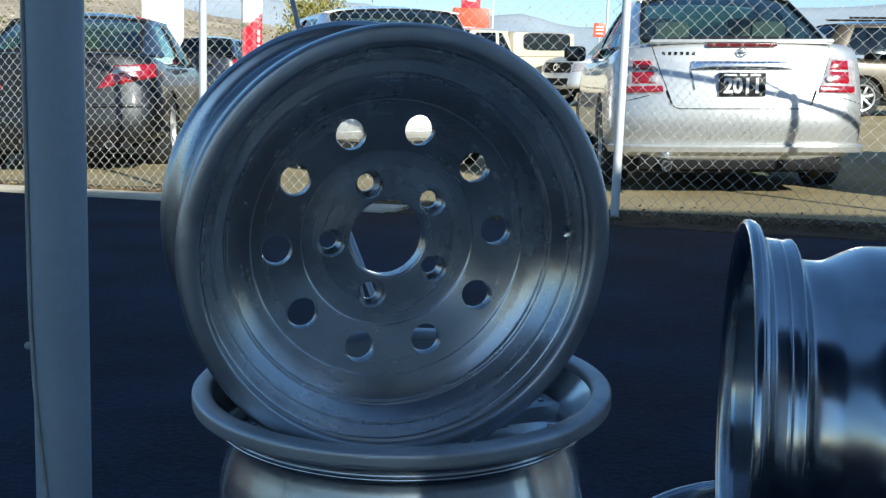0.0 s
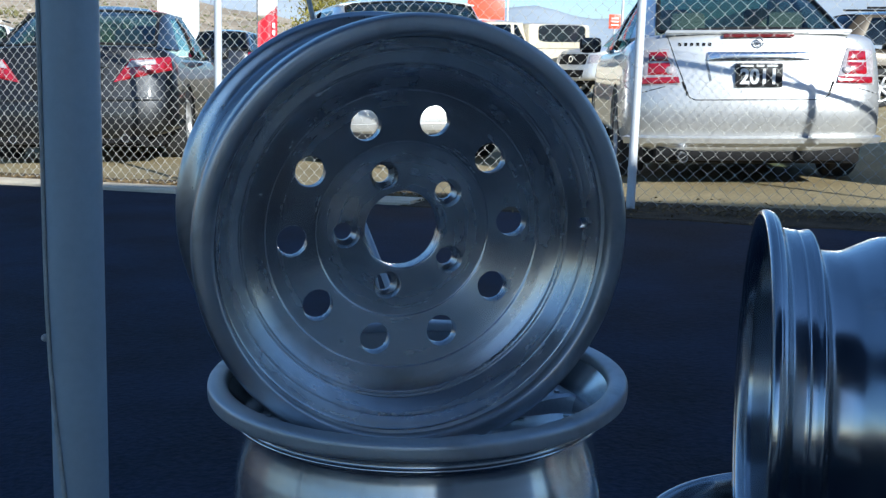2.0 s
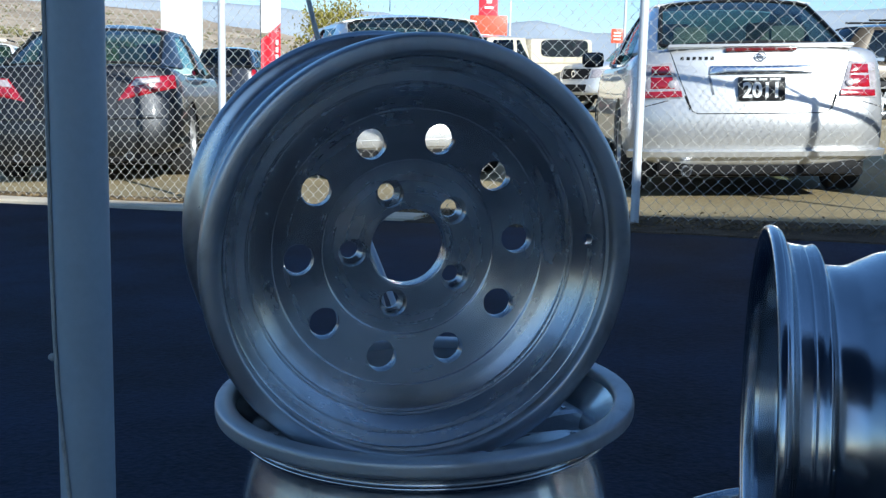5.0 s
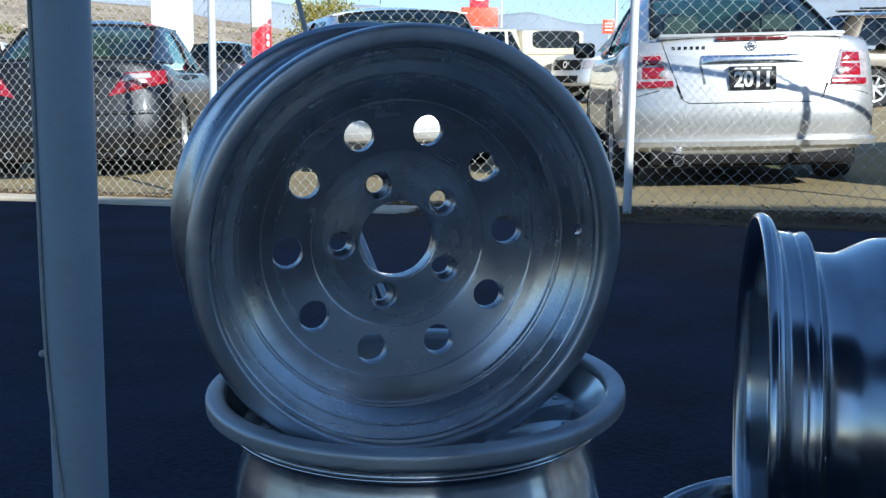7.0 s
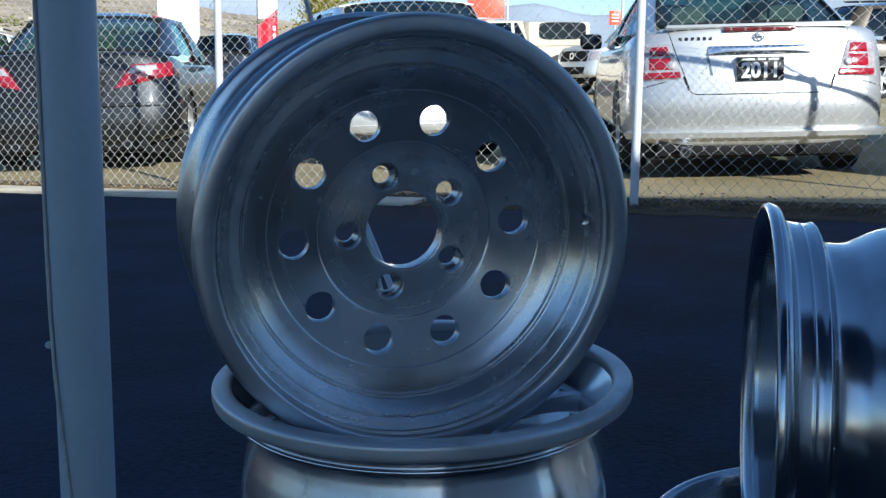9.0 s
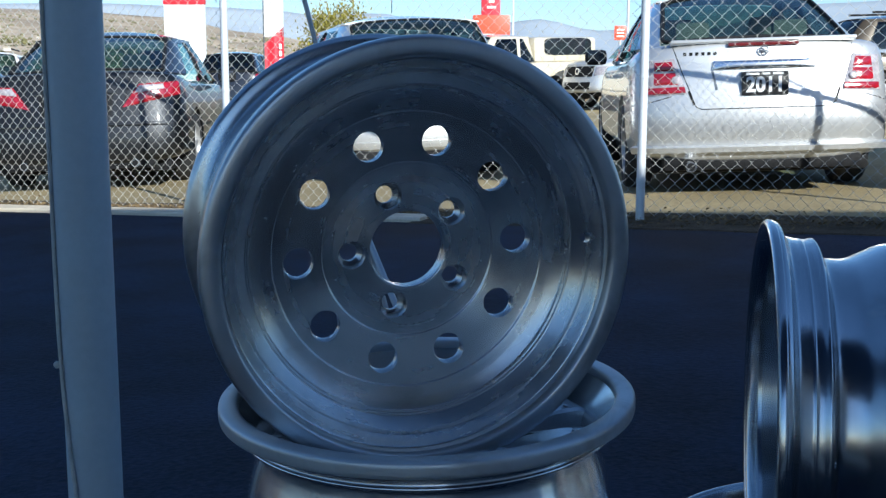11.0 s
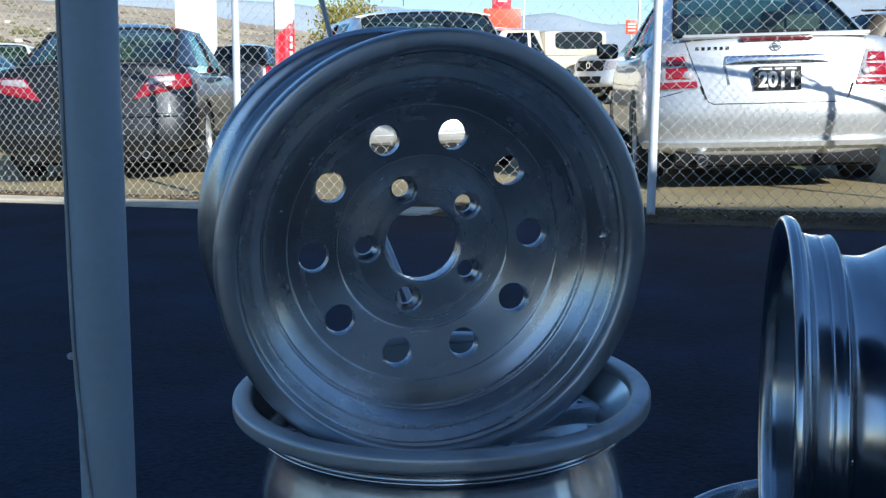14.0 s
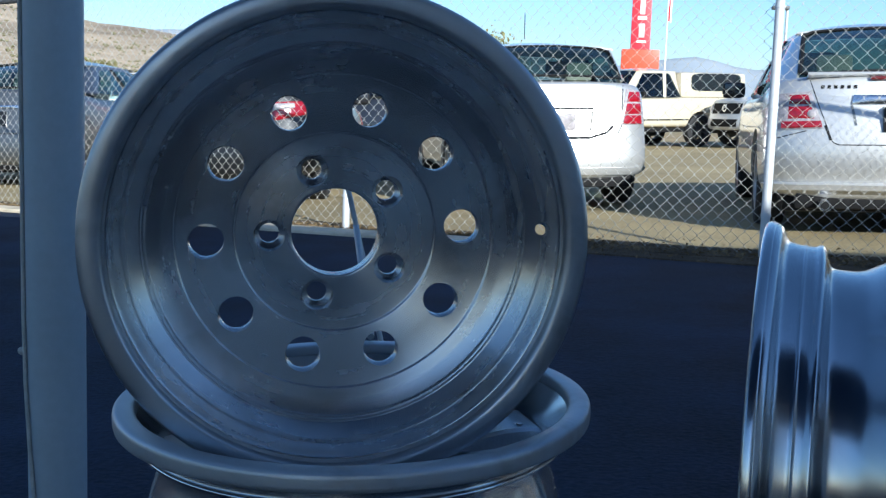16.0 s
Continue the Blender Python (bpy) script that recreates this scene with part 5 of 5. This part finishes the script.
part("post", new_tube((0, 0, 0), (0, 0, 2.0), 0.04, segs=8), GALVANISED, sm)
part("panel", new_box((0.42, 0.06, 0.50), (0, -0.02, 2.2), 0.01), ORANGE_PAINT, sm)
for z in (2.08, 2.20, 2.31):
    part("writing_bar", new_box((0.26, 0.02, 0.05), (0, -0.055, z), 0.005), WHITE_PAINT, sm)


# ---- hills ----
DRY = surface("dry_grass_hill", (0.42, 0.335, 0.235), 0.95, 0, 0.008, 0.42, 0.0, 0.08, spec=0.1)
# Distance haze is put into this pale blue-grey base colour.
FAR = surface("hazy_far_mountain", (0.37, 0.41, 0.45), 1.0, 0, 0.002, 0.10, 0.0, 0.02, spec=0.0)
SCRUB = surface("scrub_foliage", (0.22, 0.205, 0.12), 0.9, 0, 0.3, 0.4, 0.0, 2.0, spec=0.1)


def hill(name, ridge, r0, r1, az0, az1, mat, label, rough, n=140, m=18):
    """A slope that climbs from r0 to a ridge at r1; ridge(azimuth) is the angle at which it is seen."""
    bm = bmesh.new()
    rows = []
    for i in range(n + 1):
        az = az0 + (az1 - az0) * i / n
        row = []
        for j in range(m + 1):
            t = j / m
            r = r0 + (r1 - r0) * t
            h = (math.tan(radians(ridge(az))) * r1 + 0.9) * (t ** 1.25) * (1.0 if t < 1 else 1)
            h += rough * noise.fractal(Vector((az * 0.35, t * 4, r0 * 0.01)), 1.0, 2.0, 5) * (0.25 + t) * (1 - 0.5 * t)
            row.append(bm.verts.new((r * math.sin(radians(az)), r * math.cos(radians(az)), h - 3.0 * (1 - t))))
        x, y = (r1 * 1.25) * math.sin(radians(az)), (r1 * 1.25) * math.cos(radians(az))
        row.append(bm.verts.new((x, y, -6)))
        rows.append(row)
    for a, b in zip(rows, rows[1:]):
        for k in range(m + 1):
            bm.faces.new((a[k], b[k], b[k + 1], a[k + 1]))
    return tagged(part(name, bm, mat), label, "hill", kind="structure")


near_ridge = ramp([(-75, 5.5), (-45, 6.4), (-33, 5.2), (-28.5, 4.5), (-26.3, 3.8), (-24.5, 3.45), (-20, 3.15), (-13.5, 2.8), (-9, 2.1), (-4, 1.1), (2, 0.7), (25, 0.9)])
far_ridge = ramp([(-40, 2.6), (-16, 3.4), (-9.5, 3.3), (-6, 3.0), (-3, 3.1), (1, 2.3), (3, 2.6), (5, 2.8), (8, 2.3), (12, 2.1), (18, 3.4), (26, 3.9), (50, 3.0)])
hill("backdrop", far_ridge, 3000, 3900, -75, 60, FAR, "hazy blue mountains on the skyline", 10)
hill("hillside", near_ridge, 420, 1560, -75, 25, DRY, "dry tan hillside with scattered scrub and houses", 7.5)


def hill_point(az, t):
    r = 420 + 1140 * t
    h = (math.tan(radians(near_ridge(az))) * 1560 + 0.9) * t ** 1.25
    h += 7.5 * noise.fractal(Vector((az * 0.35, t * 4, 4.2)), 1.0, 2.0, 5) * (0.25 + t) * (1 - 0.5 * t)
    return Vector((r * math.sin(radians(az)), r * math.cos(radians(az)), h - 3.0 * (1 - t)))


rng = random.Random(4)
verts, faces = [], []
BALL = [Vector(p) for p in ((1, 0, 0), (0, 1, 0), (-1, 0, 0), (0, -1, 0), (0, 0, 1), (0, 0, -1), (.6, .6, .5), (-.6, .6, .5), (-.6, -.6, .5), (.6, -.6, .5))]
SIDES = ((4, 6, 7), (4, 7, 8), (4, 8, 9), (4, 9, 6), (6, 0, 1), (6, 1, 7), (7, 1, 2), (7, 2, 8), (8, 2, 3), (8, 3, 9), (9, 3, 0), (9, 0, 6), (5, 1, 0), (5, 2, 1), (5, 3, 2), (5, 0, 3))
for k in range(2600):
    az, t = rng.uniform(-48, 4), rng.random() ** 0.8 * 0.85 + 0.04
    if noise.noise(Vector((az * 0.25, t * 6, 2))) < -0.05 and rng.random() < 0.75:
        continue
    p = hill_point(az, t)
    size = rng.uniform(0.5, 1.8) * (1.4 if t < 0.3 else 1.0)
    for q in range(3):
        base = len(verts)
        off = p + Vector((rng.uniform(-1, 1) * size, rng.uniform(-1, 1) * size, size * rng.uniform(0.1, 0.5)))
        r = size * rng.uniform(0.5, 0.9)
        verts += [off + Vector((v.x * 1.2, v.y * 1.2, v.z * 0.9)) * r + Vector((rng.uniform(-.2, .2), rng.uniform(-.2, .2), rng.uniform(-.25, .25))) * size for v in BALL]
        faces += [(base + i, base + j, base + l) for i, j, l in SIDES]
me = bpy.data.meshes.new("hill_scrub")
me.from_pydata(verts, [], faces)
me.materials.append(SCRUB)
tagged(new("hill_scrub", me), "dark scrub and trees scattered over the dry hill", "shrubs", kind="stuff")
GROVE = surface("hill_foot_trees", (0.15, 0.14, 0.065), 0.9, 0, 0.05, 0.5, 0.0, 1.0, spec=0.1)
verts, faces = [], []
for k in range(2100):
    az, t = rng.uniform(-44, -2), 0.01 + 0.34 * rng.random() ** 1.8
    if noise.noise(Vector((az * 0.33, t * 9, 7))) < -0.02:
        continue
    p = hill_point(az, t)
    size = rng.uniform(0.9, 2.6) * (1 + t)
    for q in range(7):
        base = len(verts)
        off = p + Vector((rng.gauss(0, .7) * size, rng.gauss(0, .7) * size, size * rng.uniform(0.2, 1.1)))
        r = size * rng.uniform(0.3, 0.6)
        verts += [off + Vector((v.x, v.y, v.z)) * r + Vector((rng.uniform(-.2, .2), rng.uniform(-.2, .2), rng.uniform(-.2, .2))) * size for v in BALL]
        faces += [(base + i, base + j, base + l) for i, j, l in SIDES]
me = bpy.data.meshes.new("hill_trees")
me.from_pydata(verts, [], faces)
me.materials.append(GROVE)
tagged(new("hill_trees", me), "olive green trees along the foot of the hill", "trees", kind="stuff")
for k in range(30):
    az, t = rng.uniform(-40, -10), rng.uniform(0.25, 0.62)
    p = hill_point(az, t)
    w, d, h = rng.uniform(2.2, 4.2), rng.uniform(2, 3), rng.uniform(0.6, 1.0)
    hs = thing("house", Matrix.Translation(p) @ Matrix.Rotation(rng.uniform(-.6, .6), 4, "Z"), "small white house far off on the hill", "house", "hill houses")
    part("wall", new_box((w, d, h + 1.5), (0, 0, h / 2 - 0.75), 0.05), WHITE_PAINT, hs)
    rf = bmesh.new()
    a = [rf.verts.new(q) for q in ((-w / 2 - .4, -d / 2 - .4, h), (w / 2 + .4, -d / 2 - .4, h), (w / 2 + .4, d / 2 + .4, h), (-w / 2 - .4, d / 2 + .4, h), (-w / 2 - .4, 0, h + 0.8), (w / 2 + .4, 0, h + 0.8))]
    for f in ((0, 1, 5, 4), (2, 3, 4, 5), (0, 4, 3), (1, 2, 5), (0, 3, 2, 1)):
        rf.faces.new([a[i] for i in f])
    part("roof", rf, CONCRETE, hs, smooth=False)


# ---- autumn tree ----
LEAF = surface("autumn_leaves", (0.21, 0.185, 0.035), 0.7, 0, 0.8, 0.45, 0.0, 6.0, spec=0.2)
BARK = surface("bark", (0.09, 0.07, 0.05), 0.95, 0, 4, 0.3, 0.6, 30)


def leafy_tree(m, label, height, spread, seed, leaves=2600):
    r = random.Random(seed)
    tr = thing("tree", m, label, "tree")
    bm = bmesh.new()
    tube(bm, (0, 0, 0), (0.05, 0, height * 0.5), 0.16, 10, r2=0.09)
    tips = []
    for k in range(11):
        a, el = r.uniform(0, 6.28), r.uniform(0.3, 1.2)
        z = height * r.uniform(0.22, 0.5)
        ln = spread * r.uniform(0.5, 0.95)
        tip = Vector((math.cos(a) * math.cos(el) * ln, math.sin(a) * math.cos(el) * ln, z + math.sin(el) * height * 0.42))
        tube(bm, (0.02, 0, z), tip, 0.06, 6, r2=0.015)
        tips += [tip, tip.lerp(Vector((0, 0, z)), 0.35), tip + Vector((r.uniform(-.5, .5), r.uniform(-.5, .5), r.uniform(-.3, .5)))]
    part("trunk", bm, BARK, tr)
    verts, faces = [], []
    for k in range(leaves):
        c = r.choice(tips) + Vector((r.gauss(0, .38), r.gauss(0, .38), r.gauss(0, .30))) * spread * 0.5
        s = r.uniform(0.05, 0.12)
        q = Euler((r.uniform(0, 6), r.uniform(0, 6), r.uniform(0, 6))).to_matrix()
        b = len(verts)
        for o in ((-s, 0, 0), (0, -s * .6, 0.01), (s, 0, 0), (0, s * .6, 0.01)):
            verts.append(c + q @ Vector(o))
        faces.append((b, b + 1, b + 2, b + 3))
    me = bpy.data.meshes.new("crown")
    me.from_pydata(verts, [], faces)
    me.materials.append(LEAF)
    crown = new("crown", me)
    crown.parent = tr
    return tr


leafy_tree(at_ground(-5.1, 60.0), "yellow-green autumn tree beyond the car lot", 4.9, 2.4, 11, 5200)


# ---- dead leaves and grit along the fence ----
LITTER = surface("dead_leaf_litter", (0.20, 0.145, 0.075), 0.9, 0, 6, 0.5, 0.0, 90, spec=0.1)
rng = random.Random(9)
verts, faces = [], []
for k in range(5200):
    s = rng.uniform(-4.5, 8.5)
    o = rng.gauss(0.03, 0.10) if rng.random() < 0.8 else rng.uniform(-0.5, 0.5)
    if s > 1.3 and o > 0.09:
        o = rng.uniform(-0.15, 0.09)
    x, y = fence_point(s, o)
    z = ground_z(x, y) + 0.016 + rng.random() * 0.012
    size = rng.uniform(0.005, 0.020)
    q = Euler((rng.uniform(-0.7, 0.7), rng.uniform(-0.7, 0.7), rng.uniform(0, 6.28))).to_matrix()
    b = len(verts)
    for c in ((-size, 0, 0), (0, -size * 0.5, 0.004), (size, 0, 0), (0, size * 0.5, 0.004)):
        verts.append(Vector((x, y, z + size * 0.3)) + q @ Vector(c))
    faces.append((b, b + 1, b + 2, b + 3))
me = bpy.data.meshes.new("leaf_litter")
me.from_pydata(verts, [], faces)
me.materials.append(LITTER)
tagged(new("leaf_litter", me), "brown dead leaves blown along the fence", "leaves", kind="stuff")
